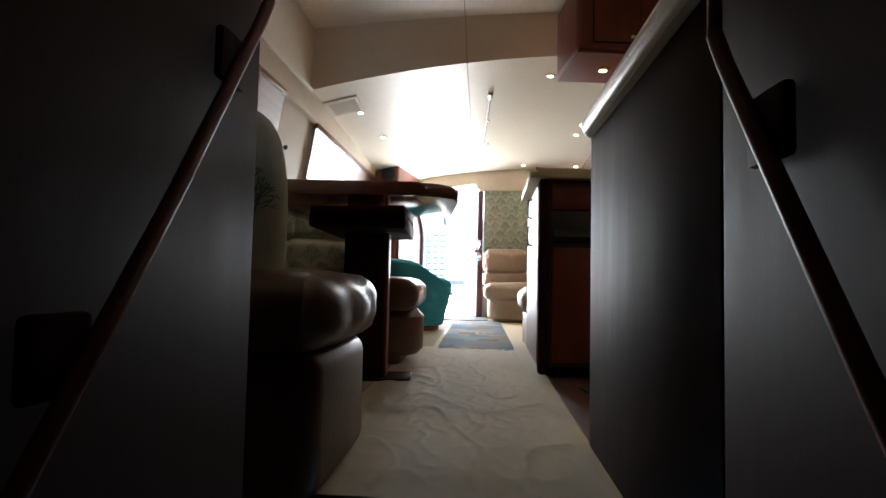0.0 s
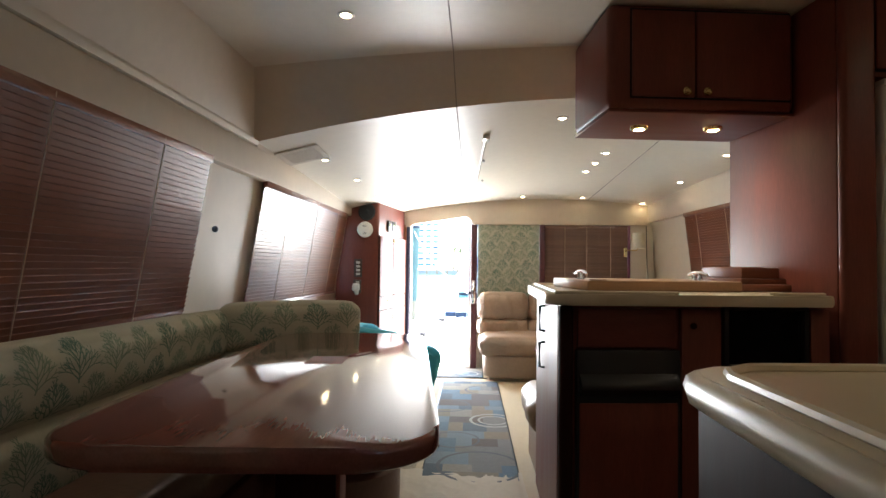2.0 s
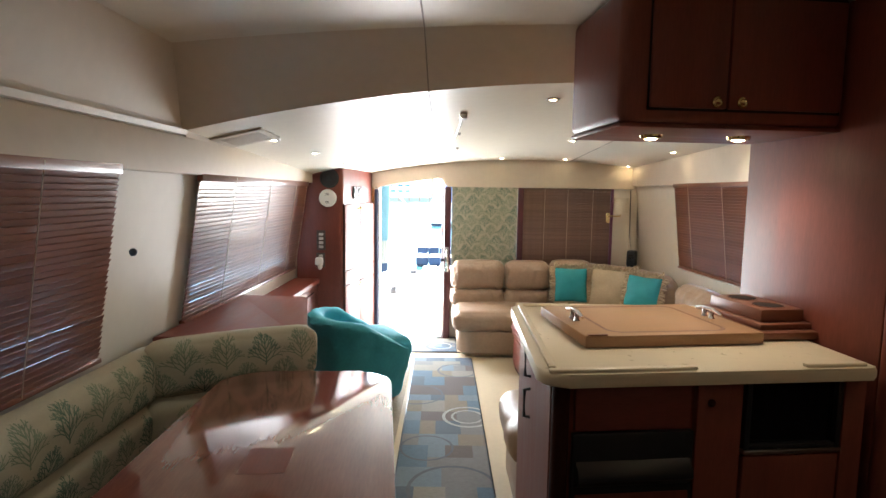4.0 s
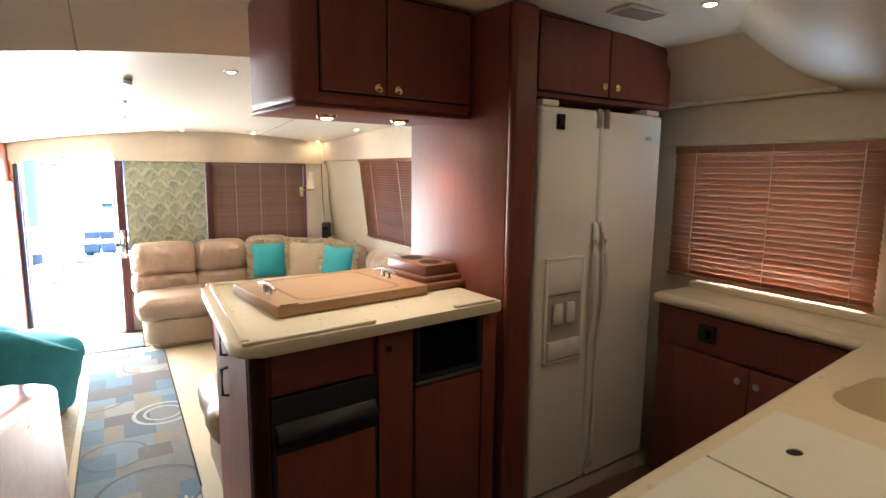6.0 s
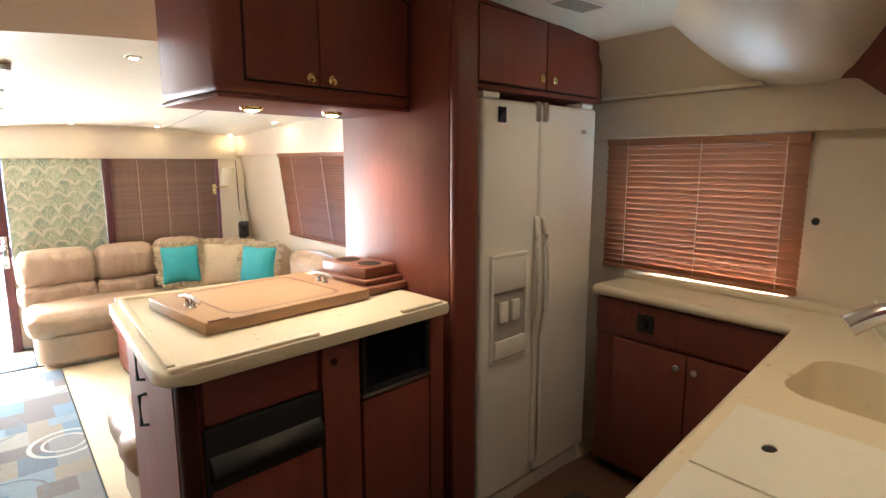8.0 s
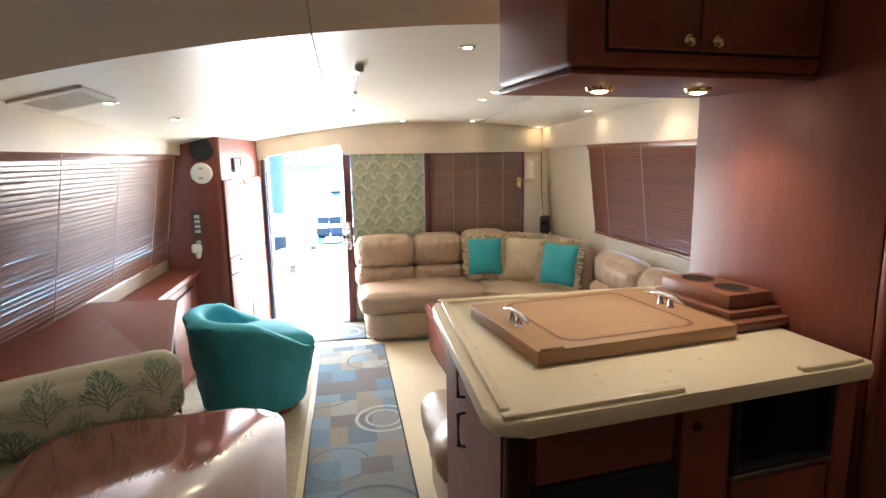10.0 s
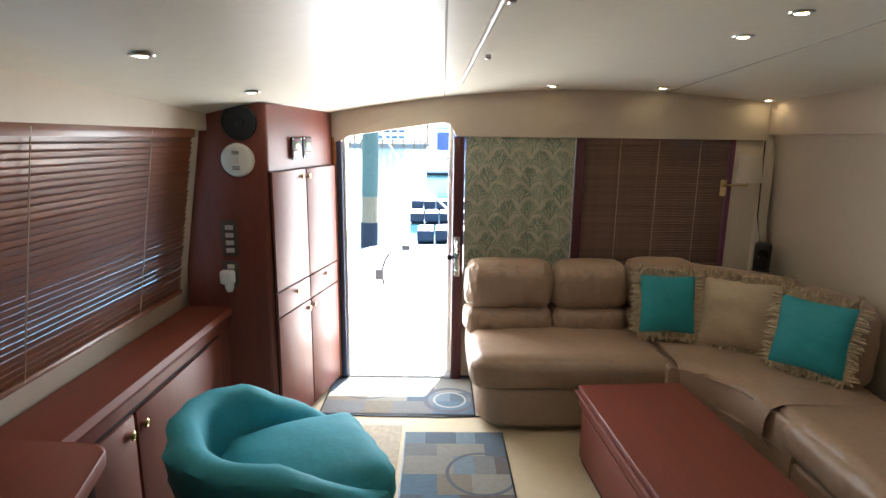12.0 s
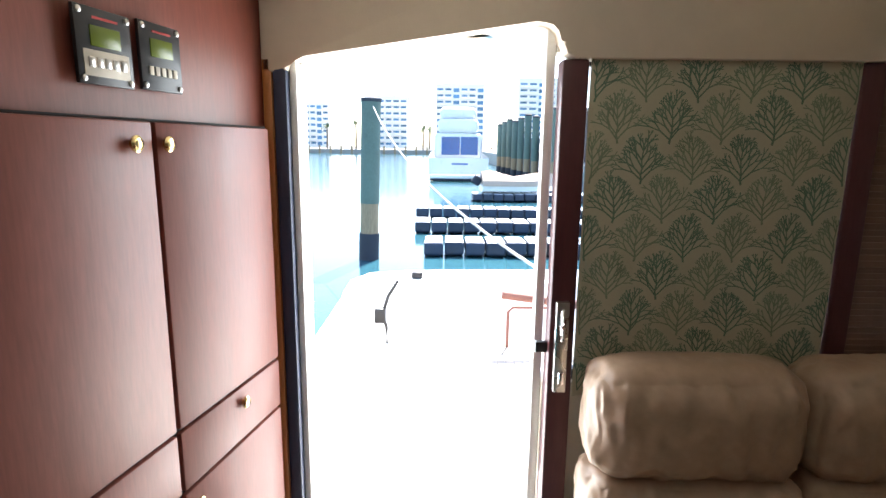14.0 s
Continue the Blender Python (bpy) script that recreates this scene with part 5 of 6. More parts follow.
for i in range(13):
    t = i / 12
    f = Vector((1.31, 4.83)).lerp(Vector((1.51, 4.44)), t) + Vector((0.07, 0.045)) * math.sin(math.pi * t)
    pts.append((f, Vector((1.32, 5.58)).lerp(Vector((2.12, 4.44)), t) + Vector((0.3, 0.3)) * math.sin(math.pi * t)))
prof = [(0.04, 0.245), (0.0, 0.28), (0.0, 0.36), (0.03, 0.415), (0.10, 0.435), (0.3, 0.44), (0.6, 0.435), (0.9, 0.43)]
rows = []
for i, (f, k) in enumerate(pts):
    d = k - f
    fold = 0.006 * math.sin(i * 2.6) + 0.004 * math.sin(i * 4.7)
    rows.append([b.verts.new((f.x + d.x * u, f.y + d.y * u, z + (fold if 0.3 < z < 0.436 else 0))) for u, z in prof])
for p, q in zip(rows, rows[1:]):
    for i in range(len(prof) - 1):
        b.faces.new((p[i], q[i], q[i + 1], p[i + 1]))
part("corner_seat", b, LEATHER, sf, "gathered curved corner seat")
soft("seat", 0.62, 0.68, 0.19, (1.86, 4.16, 0.335), 0, 0.07, (0.008, 0.006, 0.02), 0.006, 2, fold=0.004)
soft("seat", 0.62, 0.66, 0.19, (1.86, 3.5, 0.335), 0, 0.07, (0.008, 0.006, 0.02), 0.006, 3, fold=0.004)
soft("seat", 0.62, 0.62, 0.19, (1.86, 2.86, 0.335), 0, 0.07, (0.008, 0.006, 0.02), 0.006, 4, fold=0.004)
for k, (x, w) in enumerate(((0.507, 0.525), (0.99, 0.45), (1.42, 0.42))):
    soft("back_upper", w, 0.22, 0.29, (x, 5.48, 0.685 + 0.015 * (k == 2)), 0, 0.085, (0.0, 0.02, 0.012), 0.005, 5 + k, label="pleated upper back roll", freq=13, fold=0.007)
    soft("back_lower", w, 0.19, 0.17, (x, 5.46, 0.475), 0, 0.05, (0.0, 0.016, 0.0), 0.006, 8 + k, freq=13, fold=0.006)
soft("corner_back", 0.78, 0.2, 0.42, (1.78, 5.34, 0.60), -42, 0.085, (0.01, 0.02, 0.015), 0.006, 13, fold=0.006)
soft("corner_back", 0.42, 0.2, 0.42, (2.04, 4.85, 0.60), -80, 0.085, (0.01, 0.02, 0.015), 0.006, 14, fold=0.006)
for k, y in enumerate((4.05, 3.42, 2.79)):
    soft("back_upper", 0.63, 0.2, 0.25, (2.08, y, 0.69), 90, 0.09, (0.004, 0.025, 0.016), 0.007, 15 + k, label="rounded upper back roll", fold=0.006)
    soft("back_lower", 0.63, 0.18, 0.2, (2.05, y, 0.505), 90, 0.065, (0.004, 0.014, 0.0), 0.005, 19 + k, fold=0.004)

st = thing("settee", "tan leather settee seat against the island back", "sofa")
part("base", prism(rounded(0.53, 1.5, 2.47, 3.02, 0.14, 8, (0, 0, 0, 1)), 0.04, 0.25, 0.02, 3), LEATHER, st)
part("seat", cushion(1.0, 0.6, 0.19, 0.08, (0.008, 0.008, 0.02), 0.006, 8, 31, 16, Matrix.Translation((1.0, 2.76, 0.335))), LEATHER, st, "puffed leather seat")
part("plinth", box(0.6, 1.5, 2.48, 2.95, 0, 0.05, 0), BERBER, st)


def pillow(label, material, at, rz, lean, w, h, fringe=True):
    o = thing("throw_pillow", label, "pillow", "sofa pillows")
    o.matrix_world = pose(*at, lean, 0, rz)
    b = bmesh.new()
    bmesh.ops.create_grid(b, x_segments=18, y_segments=18, size=1)
    top = b.verts[:]
    r = bmesh.ops.duplicate(b, geom=b.faces[:])
    low = [v for v in r["geom"] if isinstance(v, bmesh.types.BMVert)]
    for vs, s in ((top, -1), (low, 1)):
        for v in vs:
            x, z = v.co.x, v.co.y
            e = (1 - x * x) * (1 - z * z)
            pin = 1 - 0.07 * (1 - abs(x)) * (abs(z) ** 3) - 0.0
            pinx = 1 - 0.07 * (1 - abs(z)) * (abs(x) ** 3)
            f = noise.fractal(Vector((x * 1.7 + at[0] * 5, z * 1.7, s)), 1, 2, 3)
            v.co = Vector((x * w / 2 * pinx, s * (0.07 * e ** 0.45 + 0.012 * f * e ** 0.3), z * h / 2 * pin))
    bmesh.ops.remove_doubles(b, verts=b.verts[:], dist=0.0005)
    part("pillow_body", b, material, o)
    if fringe:
        fb = bmesh.new()
        rnd = random.Random(int(at[0] * 100))
        m = 150
        for i in range(m):
            t = 4 * i / m
            k, u = int(t), 2 * (t - int(t)) - 1
            x, z = ((u, -1), (1, u), (-u, 1), (-1, -u))[k]
            nx, nz = ((0, -1), (1, 0), (0, 1), (-1, 0))[k]
            q = 1 - 0.07 * (1 - abs(u))
            px, pz = x * w / 2 * (q if nx else 1), z * h / 2 * (q if nz else 1)
            l = rnd.uniform(0.034, 0.05)
            sx, sz = rnd.uniform(-0.012, 0.012), rnd.uniform(-0.012, 0.012)
            tube([(px - nx * 0.004, 0, pz - nz * 0.004), (px + nx * l * 0.6 + sx * 0.4, rnd.uniform(-0.012, 0.012), pz + nz * l * 0.6 + sz * 0.4), (px + nx * l + sx, rnd.uniform(-0.014, 0.014), pz + nz * l + sz)], 0.009, 4, fb, (1, 0.9, 0.6))
        tagged(part("fringe", fb, FRINGE, o, "tan tassel fringe"), kind="stuff")
    return o


pillow("turquoise satin throw pillow with tan fringe on the sofa", TEALP, (1.375, 5.22, 0.645), -6, -14, 0.31, 0.33)
pillow("cream velvet throw pillow with tan fringe on the sofa", CREAMP, (1.735, 5.09, 0.625), -30, -16, 0.42, 0.38)
pillow("turquoise satin throw pillow with tan fringe on the sofa", TEALP, (1.885, 4.755, 0.635), -52, -14, 0.33, 0.35)
nk = thing("neck_roll", "round bolster pillow in turquoise and cream print on the sofa", "pillow", "", (1.93, 3.42, 0.525), 6)
part("roll", lathe(((0.02, -0.2), (0.085, -0.195), (0.092, -0.17), (0.094, 0.0), (0.092, 0.17), (0.085, 0.195), (0.02, 0.2)), 28, pose(0, 0, 0, 0, 90)), CREAMP, nk)
for x in (-0.14, 0.05):
    part("band", lathe(((0.0945, -0.03), (0.0955, -0.02), (0.0955, 0.02), (0.0945, 0.03)), 28, pose(x, 0, 0, 0, 90)), TEALP, nk, "turquoise printed band")
part("end_disc", lathe(((0.07, 0), (0.066, 0.003), (0.02, 0.005)), 24, pose(-0.2, 0, 0, 0, -90)), CORALF, nk, "green and cream printed end")

# ---- coffee table ----
cf = thing("coffee_table", "cherry trunk-style coffee table with moulded top edge", "coffee table", "", (1.062, 4.10, 0), 4)
hx, hy = 0.255, 0.625
part("top", box(-hx, hx, -hy, hy, 0.365, 0.395, 0.008, 3), CHERRY_H, cf)
part("moulding", box(-hx - 0.008, hx + 0.008, -hy - 0.008, hy + 0.008, 0.348, 0.366, 0.006, 3), CHERRY_H, cf)
part("body", box(-hx + 0.02, hx - 0.02, -hy + 0.02, hy - 0.02, 0.03, 0.348, 0.004), CHERRY_H, cf)
for s in (-1, 1):
    part("side_frame", box(min(s * (hx - 0.02), s * (hx - 0.004)), max(s * (hx - 0.02), s * (hx - 0.004)), -hy + 0.01, hy - 0.01, 0.30, 0.34, 0.004), CHERRY_H, cf)
    part("side_panel", box(min(s * (hx - 0.02), s * (hx - 0.009)), max(s * (hx - 0.02), s * (hx - 0.009)), -hy + 0.05, hy - 0.05, 0.07, 0.285, 0.004), CHERRY_H, cf)
    part("end_panel", box(-hx + 0.04, hx - 0.04, min(s * (hy - 0.02), s * (hy - 0.008)), max(s * (hy - 0.02), s * (hy - 0.008)), 0.06, 0.32, 0.004), DARKWOOD, cf)
part("plinth", box(-hx + 0.03, hx - 0.03, -hy + 0.03, hy - 0.03, 0.0, 0.03, 0.003), GAP, cf)
for x in (-hx - 0.006,):
    part("edge_bead", tube([(x, -hy, 0.359), (x, 0, 0.359), (x, hy, 0.359)], 0.006, 8), CHERRY_H, cf)

# ---- rugs and cloth ----
RUGC = [mat("rug_" + n, c, 0.95, var=0.3, scale=25, grain=(1.5, 6, 1), bump=0.5, bscale=220) for n, c in (
    ("slate", (0.10, 0.13, 0.16)), ("blue", (0.11, 0.17, 0.22)), ("pale_blue", (0.17, 0.22, 0.25)), ("tan", (0.22, 0.19, 0.145)), ("sand", (0.26, 0.25, 0.21)), ("brown", (0.13, 0.11, 0.10)), ("grey", (0.19, 0.19, 0.185)))]
RINGC = [mat("rug_ring_light", (0.38, 0.39, 0.36), 0.95, var=0.2, scale=40, bump=0.5), mat("rug_ring_dark", (0.12, 0.13, 0.15), 0.95, var=0.2, scale=40, bump=0.5)]


def rug(label, x0, x1, y0, y1, seed, at, rz, rings):
    o = thing("area_rug", label, "rug", "patterned rugs", at, rz)
    part("rug_body", box(x0, x1, y0, y1, 0, 0.009, 0.003), RUGC[0], o)
    part("binding", box(x0 - 0.006, x1 + 0.006, y0 - 0.006, y1 + 0.006, 0, 0.006, 0.002), BLACK, o, "dark bound edge")
    rnd = random.Random(seed)
    y = y0 + 0.004
    while y < y1 - 0.03:
        h = min(rnd.choice((0.11, 0.15, 0.2)), y1 - 0.004 - y)
        x = x0 + 0.004
        while x < x1 - 0.02:
            w = min(rnd.choice((0.1, 0.16, 0.24)), x1 - 0.004 - x)
            b = bmesh.new()
            b.faces.new([b.verts.new(p) for p in ((x, y, 0.0102), (x + w, y, 0.0102), (x + w, y + h, 0.0102), (x, y + h, 0.0102))])
            part("patch", b, rnd.choice(RUGC), o, "", False)
            x += w
        y += h
    for cx, cy, r, w, k in rings:
        b = bmesh.new()
        n = 40
        A, B = [], []
        for i in range(n):
            a = 2 * math.pi * i / n
            ok = x0 + 0.006 < cx + r * math.cos(a) < x1 - 0.006
            A.append((min(x1 - 0.004, max(x0 + 0.004, cx + r * math.cos(a))), cy + r * math.sin(a), 0.0116))
            B.append((min(x1 - 0.004, max(x0 + 0.004, cx + (r - w) * math.cos(a))), cy + (r - w) * math.sin(a), 0.0116))
        for i in range(n):
            j = (i + 1) % n
            if abs(A[i][0] - B[i][0]) + abs(A[i][1] - B[i][1]) < 0.003:
                continue
            b.faces.new([b.verts.new(p) for p in (A[i], A[j], B[j], B[i])])
        part("ring", b, RINGC[k], o, "", False)


rug("blue and tan patchwork runner rug with ring pattern", -0.255, 0.255, -1.2, 1.22, 4, (0.19, 3.71, 0.0), 0.5, ((0.16, -0.1, 0.17, 0.022, 0), (0.16, -0.1, 0.11, 0.016, 0), (-0.1, -0.55, 0.16, 0.014, 1), (0.12, 0.85, 0.17, 0.016, 1), (-0.2, 0.3, 0.2, 0.016, 1), (0.05, -1.0, 0.24, 0.02, 1)))
rug("blue and tan patchwork door mat with ring pattern", -0.44, 0.44, -0.27, 0.27, 11, (-0.14, 5.39, 0.0), 0, ((0.3, -0.1, 0.16, 0.03, 1), (0.3, -0.1, 0.1, 0.014, 0), (-0.2, 0.1, 0.2, 0.014, 1)))

dc = thing("drop_cloth", "crumpled cream cotton drop cloth covering the aisle floor", "drop cloth")
b = bmesh.new()
bmesh.ops.create_grid(b, x_segments=90, y_segments=240, size=1, matrix=Matrix.Translation((0, 0, 0)))
for v in b.verts:
    x, y = v.co.x, v.co.y
    X = 0.13 + 0.37 * x + (0.012 * noise.noise(Vector((y * 9, x, 0))) if abs(x) > 0.98 else 0) - 0.03 * y * (x > 0)
    Y = 1.36 + 1.29 * y + (0.015 * noise.noise(Vector((x * 6, 3, 0))) if y > 0.99 else 0)
    p = Vector((X * 5.0, Y * 2.3, 0))
    a = 1 - abs(noise.noise(p + 0.6 * Vector((noise.noise(p * 1.3), noise.noise(p * 1.3 + Vector((5, 5, 0))), 0)))) * 2.4
    c = 1 - abs(noise.noise(Vector((X * 14 + 3, Y * 9, 2)))) * 2.2
    z = 0.011 + 0.004 * max(0, a) ** 6 + 0.002 * max(0, c) ** 4
    z *= 1 - 0.6 * max(0, max(abs(x), abs(y)) - 0.9) * 10 * 0.8
    v.co = (X, Y, max(0.0085, z))
part("cloth", b, CLOTH, dc)

# ---- curtain on the aft window ----
cu = thing("window_curtain", "cream curtain panel printed with green corals on the aft window", "curtain")
b = bmesh.new()
nx, nz = 60, 30
g = [[b.verts.new((0.238 + 0.66 * i / nx, 5.592 + 0.004 * math.sin(i * 0.55) * (1 - j / nz * 0.7) + 0.005 * noise.noise(Vector((i * 0.12, j * 0.15, 0))), 0.70 - 0.02 * (1 - i / nx) + (0.858 + 0.02 * (1 - i / nx)) * j / nz)) for i in range(nx + 1)] for j in range(nz + 1)]
for j in range(nz):
    for i in range(nx):
        b.faces.new((g[j][i], g[j][i + 1], g[j + 1][i + 1], g[j + 1][i]))
coral(cu, b, grid(0.25, 0.94, 0.72, 1.6, 0.128, 0.1), lambda u, v: ((u, 5.4, v), (0, 1, 0)), 0.064, lambda i: i % 2 == 0, "green coral print")
r = bmesh.ops.extrude_face_region(b, geom=b.faces[:])
bmesh.ops.translate(b, vec=(0, 0.003, 0), verts=[v for v in r["geom"] if isinstance(v, bmesh.types.BMVert)])
part("fabric", b, CORALF, cu, "cream coral-print fabric")

# ---- small fixtures ----
wl = thing("wall_lamp", "brass wall lamp with a pleated cream shade beside the aft window", "wall lamp", "", (1.80, 5.588, 1.27))
part("backplate", box(-0.02, 0.02, -0.012, 0.0, -0.05, 0.05, 0.006), BRASS, wl)
part("arm", tube([(0, -0.01, 0.01), (0.0, -0.06, 0.02), (0.1, -0.08, 0.02), (0.11, -0.08, 0.05)], 0.006, 8), BRASS, wl)
part("shade", lathe(((0.068, 0.04), (0.07, 0.04), (0.058, 0.2), (0.056, 0.2)), 28, Matrix.Translation((0.11, -0.08, 0))), SHADE, wl, "cream fabric shade")
ss = thing("small_speaker", "small black satellite speaker on the sofa back", "speaker", "", (2.02, 5.46, 0.80), -30)
part("cabinet", box(-0.045, 0.045, -0.05, 0.05, 0.0, 0.16, 0.02, 4), BLACK, ss)
part("stand", lathe(((0.05, -0.012), (0.045, 0.0), (0.02, 0.006)), 20), BLACK, ss)
part("driver", lathe(((0.03, 0), (0.028, 0.004), (0.012, -0.001), (0.004, 0.003)), 20, Matrix.Translation((0, -0.05, 0.09)) @ R), BLACKG, ss)
wc = thing("speaker_cable", "thin black cable running up the corner", "cable")
part("cable", tube([(2.03, 5.5, 0.9), (2.02, 5.56, 1.1), (2.012, 5.565, 1.55)], 0.004, 6), BLACK, wc)
tr = thing("curtain_track", "white ceiling curtain track along the saloon", "track")
part("rail", tube([(0.275 - 0.012 * k, 3.1 + 0.28 * k, ceil_z(0.27, 3.1 + 0.28 * k) - 0.008) for k in range(8)], 0.01, 8), PALE, tr)
part("end_stop", box(0.255, 0.295, 3.06, 3.16, ceil_z(0.27, 3.1) - 0.028, ceil_z(0.27, 3.1) - 0.002, 0.005), STEEL, tr, "grey end stop")
for k in (2, 4.5):
    part("glider", box(0.255, 0.275, 3.1 + 0.28 * k, 3.13 + 0.28 * k, ceil_z(0.27, 3.1 + 0.28 * k) - 0.03, ceil_z(0.27, 3.1 + 0.28 * k) - 0.012, 0.003), STEEL, tr)
va = thing("air_vent", "cream framed air conditioning grille in the saloon ceiling", "vent")
vm = Matrix.Translation((-0.83, 2.90, ceil_z(-0.83, 2.90) - 0.004)) @ pose(0, 0, 0, -2.8, -12.5, 0)
part("frame", loc(ring_x(-0.008, 0.006, -0.14, 0.14, -0.13, 0.13, 0.03), vm @ pose(0, 0, 0, 0, 90, 0)), PALE, va, "cream grille frame", False)
part("backing", loc(box(-0.105, 0.105, -0.115, 0.115, -0.001, 0.003, 0), vm), mat("grille_dark", (0.12, 0.10, 0.08), 0.8), va)
for i in range(11):
    part("louvre", loc(box(-0.103, 0.103, -0.11 + 0.02 * i, -0.098 + 0.02 * i, -0.006, -0.002, 0), vm), PALE, va)
# The door mat's dark front edge, added as a tube; not a cable.
dw = thing("door_cable", "thin black line along the front edge of the door mat", "cable")
part("cable", tube([(-0.62, 5.118, 0.004), (-0.2, 5.102, 0.004), (0.1, 5.098, 0.004), (0.34, 5.108, 0.004)], 0.004, 6), BLACK, dw)

# ---- cockpit outside the door ----
struct("ground_cockpit_base", box(-1.05, 2.6, 5.78, 9.1, -0.42, -0.3, 0), DECKW, "white cockpit deck moulding", "deck", False)
dk = tagged(new("pavement_teak_deck"), "pale weathered teak cockpit planking", "deck", "", "structure")
b = box(-0.03, 0.03, -1.6, 1.6, 0, 0.012, 0.002, 1)
pm = bpy.data.meshes.new("plank")
b.to_mesh(pm)
b.free()
pm.materials.append(TEAK)
for i in range(46):
    p = new("plank", pm)
    p.parent = dk
    p.matrix_world = pose(-0.85 + 0.066 * i, 7.42, -0.3)
struct("wall_cockpit_port", box(-0.94, -0.80, 5.765, 8.6, -0.45, 0.14, 0.03, 3), DECKW, "white cockpit coaming", "coaming")
struct("wall_cockpit_starboard", box(2.3, 2.7, 5.72, 9.1, -0.45, 0.3, 0.06, 4), DECKW, "white cockpit coaming", "coaming")
def transom_shape():
    b = bmesh.new()
    prof = [(8.5, -0.292), (8.62, -0.2), (8.86, 0.12), (8.94, 0.155), (9.32, 0.165), (9.4, 0.12), (9.42, -0.45), (8.5, -0.45)]
    rows = [[b.verts.new((x, y + c, z)) for y, z in prof] for x, c in ((-0.93, -0.42), (-0.8, -0.12), (-0.45, 0.0), (0.4, 0.06), (2.7, 0.2))]
    for p, q in zip(rows, rows[1:]):
        for i in range(len(prof)):
            b.faces.new((p[i], q[i], q[(i + 1) % len(prof)], p[(i + 1) % len(prof)]))
    b.faces.new(rows[0])
    b.faces.new(rows[-1])
    bmesh.ops.recalc_face_normals(b, faces=b.faces[:])
    return b


struct("wall_transom", transom_shape(), DECKW, "white cockpit transom", "coaming")
struct("ceiling_cockpit_overhang", box(-1.3, 2.7, 5.72, 6.36, 1.71, 1.79, 0.03, 3), DECKW, "white overhang above the cockpit", "ceiling")
struct("wall_deckhouse_port", box(-1.3, -0.5, 5.712, 5.76, -0.45, 1.9, 0), DECKW, "white outer bulkhead", "wall", False)
struct("wall_deckhouse_starboard", box(0.17, 2.7, 5.712, 5.76, -0.45, 0.69, 0), DECKW, "white outer bulkhead", "wall", False)
struct("wall_deckhouse_step", box(-0.5, 0.17, 5.712, 5.78, -0.45, -0.001, 0), DECKW, "white step under the door", "wall", False)
ol = thing("overhead_light", "small round ring light under the cockpit overhang", "light", "", (-0.02, 6.13, 1.71))
part("ring", lathe(((0.05, 0), (0.06, -0.008), (0.075, -0.006), (0.08, 0)), 24), STEEL, ol)
rh = thing("rod_holder", "black folding rod holder on the cockpit side", "rod holder", "", (-0.62, 8.5, -0.286))
part("post", tube([(0.05, 0, 0.0), (0.045, 0, 0.16), (0.0, 0, 0.3)], 0.014, 8), BLACK, rh)
part("arm", tube([(0.0, 0, 0.22), (0.06, 0, 0.42), (0.14, 0, 0.55)], 0.014, 8), BLACK, rh)
part("clamp", box(-0.05, 0.04, -0.04, 0.04, 0.2, 0.32, 0.01), BLACK, rh)
td = thing("transom_gate", "white transom door frame with a red pad leaning on it", "gate", "", (0.72, 8.5, -0.286))
part("frame", tube([(-0.3, 0, 0), (-0.3, 0, 0.3), (-0.26, 0, 0.34), (0.3, 0, 0.34), (0.3, 0, 0)], 0.014, 8), REDV, td)
part("pad", tube([(-0.36, -0.05, 0.46), (0.1, -0.05, 0.4), (0.6, -0.05, 0.36)], 0.035, 10), REDV, td, "red brown padded rail")
cl = thing("deck_cleat", "small dark deck cleat on the transom", "cleat", "", (-0.35, 9.02, 0.158))
part("cleat", box(-0.05, 0.05, -0.02, 0.02, 0, 0.06, 0.012), BLACK, cl)

# ---- harbour ----
WZ = -1.3
wm = bmesh.new()
bmesh.ops.create_grid(wm, x_segments=4, y_segments=4, size=1500, matrix=Matrix.Translation((0, 1200, WZ)))
struct("water", wm, WATER, "rippled blue harbour water", "water", False)
FAR = 160.0


def piling(at, h, r, label, wraps=True, lean=0.0):
    o = thing("dock_piling", label, "piling", "dock pilings", at)
    o.matrix_world = pose(*at, 0, lean, 0)
    def wob(z0, z1, k):
        return [(r * (1 + 0.04 * noise.noise(Vector((k, i * 0.7, 0)))), z0 + (z1 - z0) * i / 8) for i in range(9)]
    part("base_sleeve", lathe([(a * 1.06, z) for a, z in wob(-1.2, h * 0.17, 1)], 18), PILEB, o, "black waterline sleeve")
    part("bare_wood", lathe([(a * 0.95, z) for a, z in wob(h * 0.17, h * 0.36, 2)], 18), PILEW, o, "bare weathered wood")
    part("wrap", lathe(wob(h * 0.36, h * 0.985, 3), 18), PILEG, o, "green painted wrap")
    part("cap", lathe(((r * 1.05, h * 0.98), (r * 1.08, h), (r * 0.4, h * 1.012)), 18), PILEB, o, "dark cap")
    return o


piling((-1.86, 16.8, WZ), 3.65, 0.22, "tall green-wrapped wooden dock piling in the water", True, 1.5)
rp = thing("mooring_line", "pale mooring line running from the piling to the stern", "rope")
part("line", tube(arc((-1.72, 16.7, WZ + 3.5), (-0.7, 12.6, 0.75), (0.8, 9.2, 0.2), 14), 0.016, 6), ROPE, rp)

fm = None
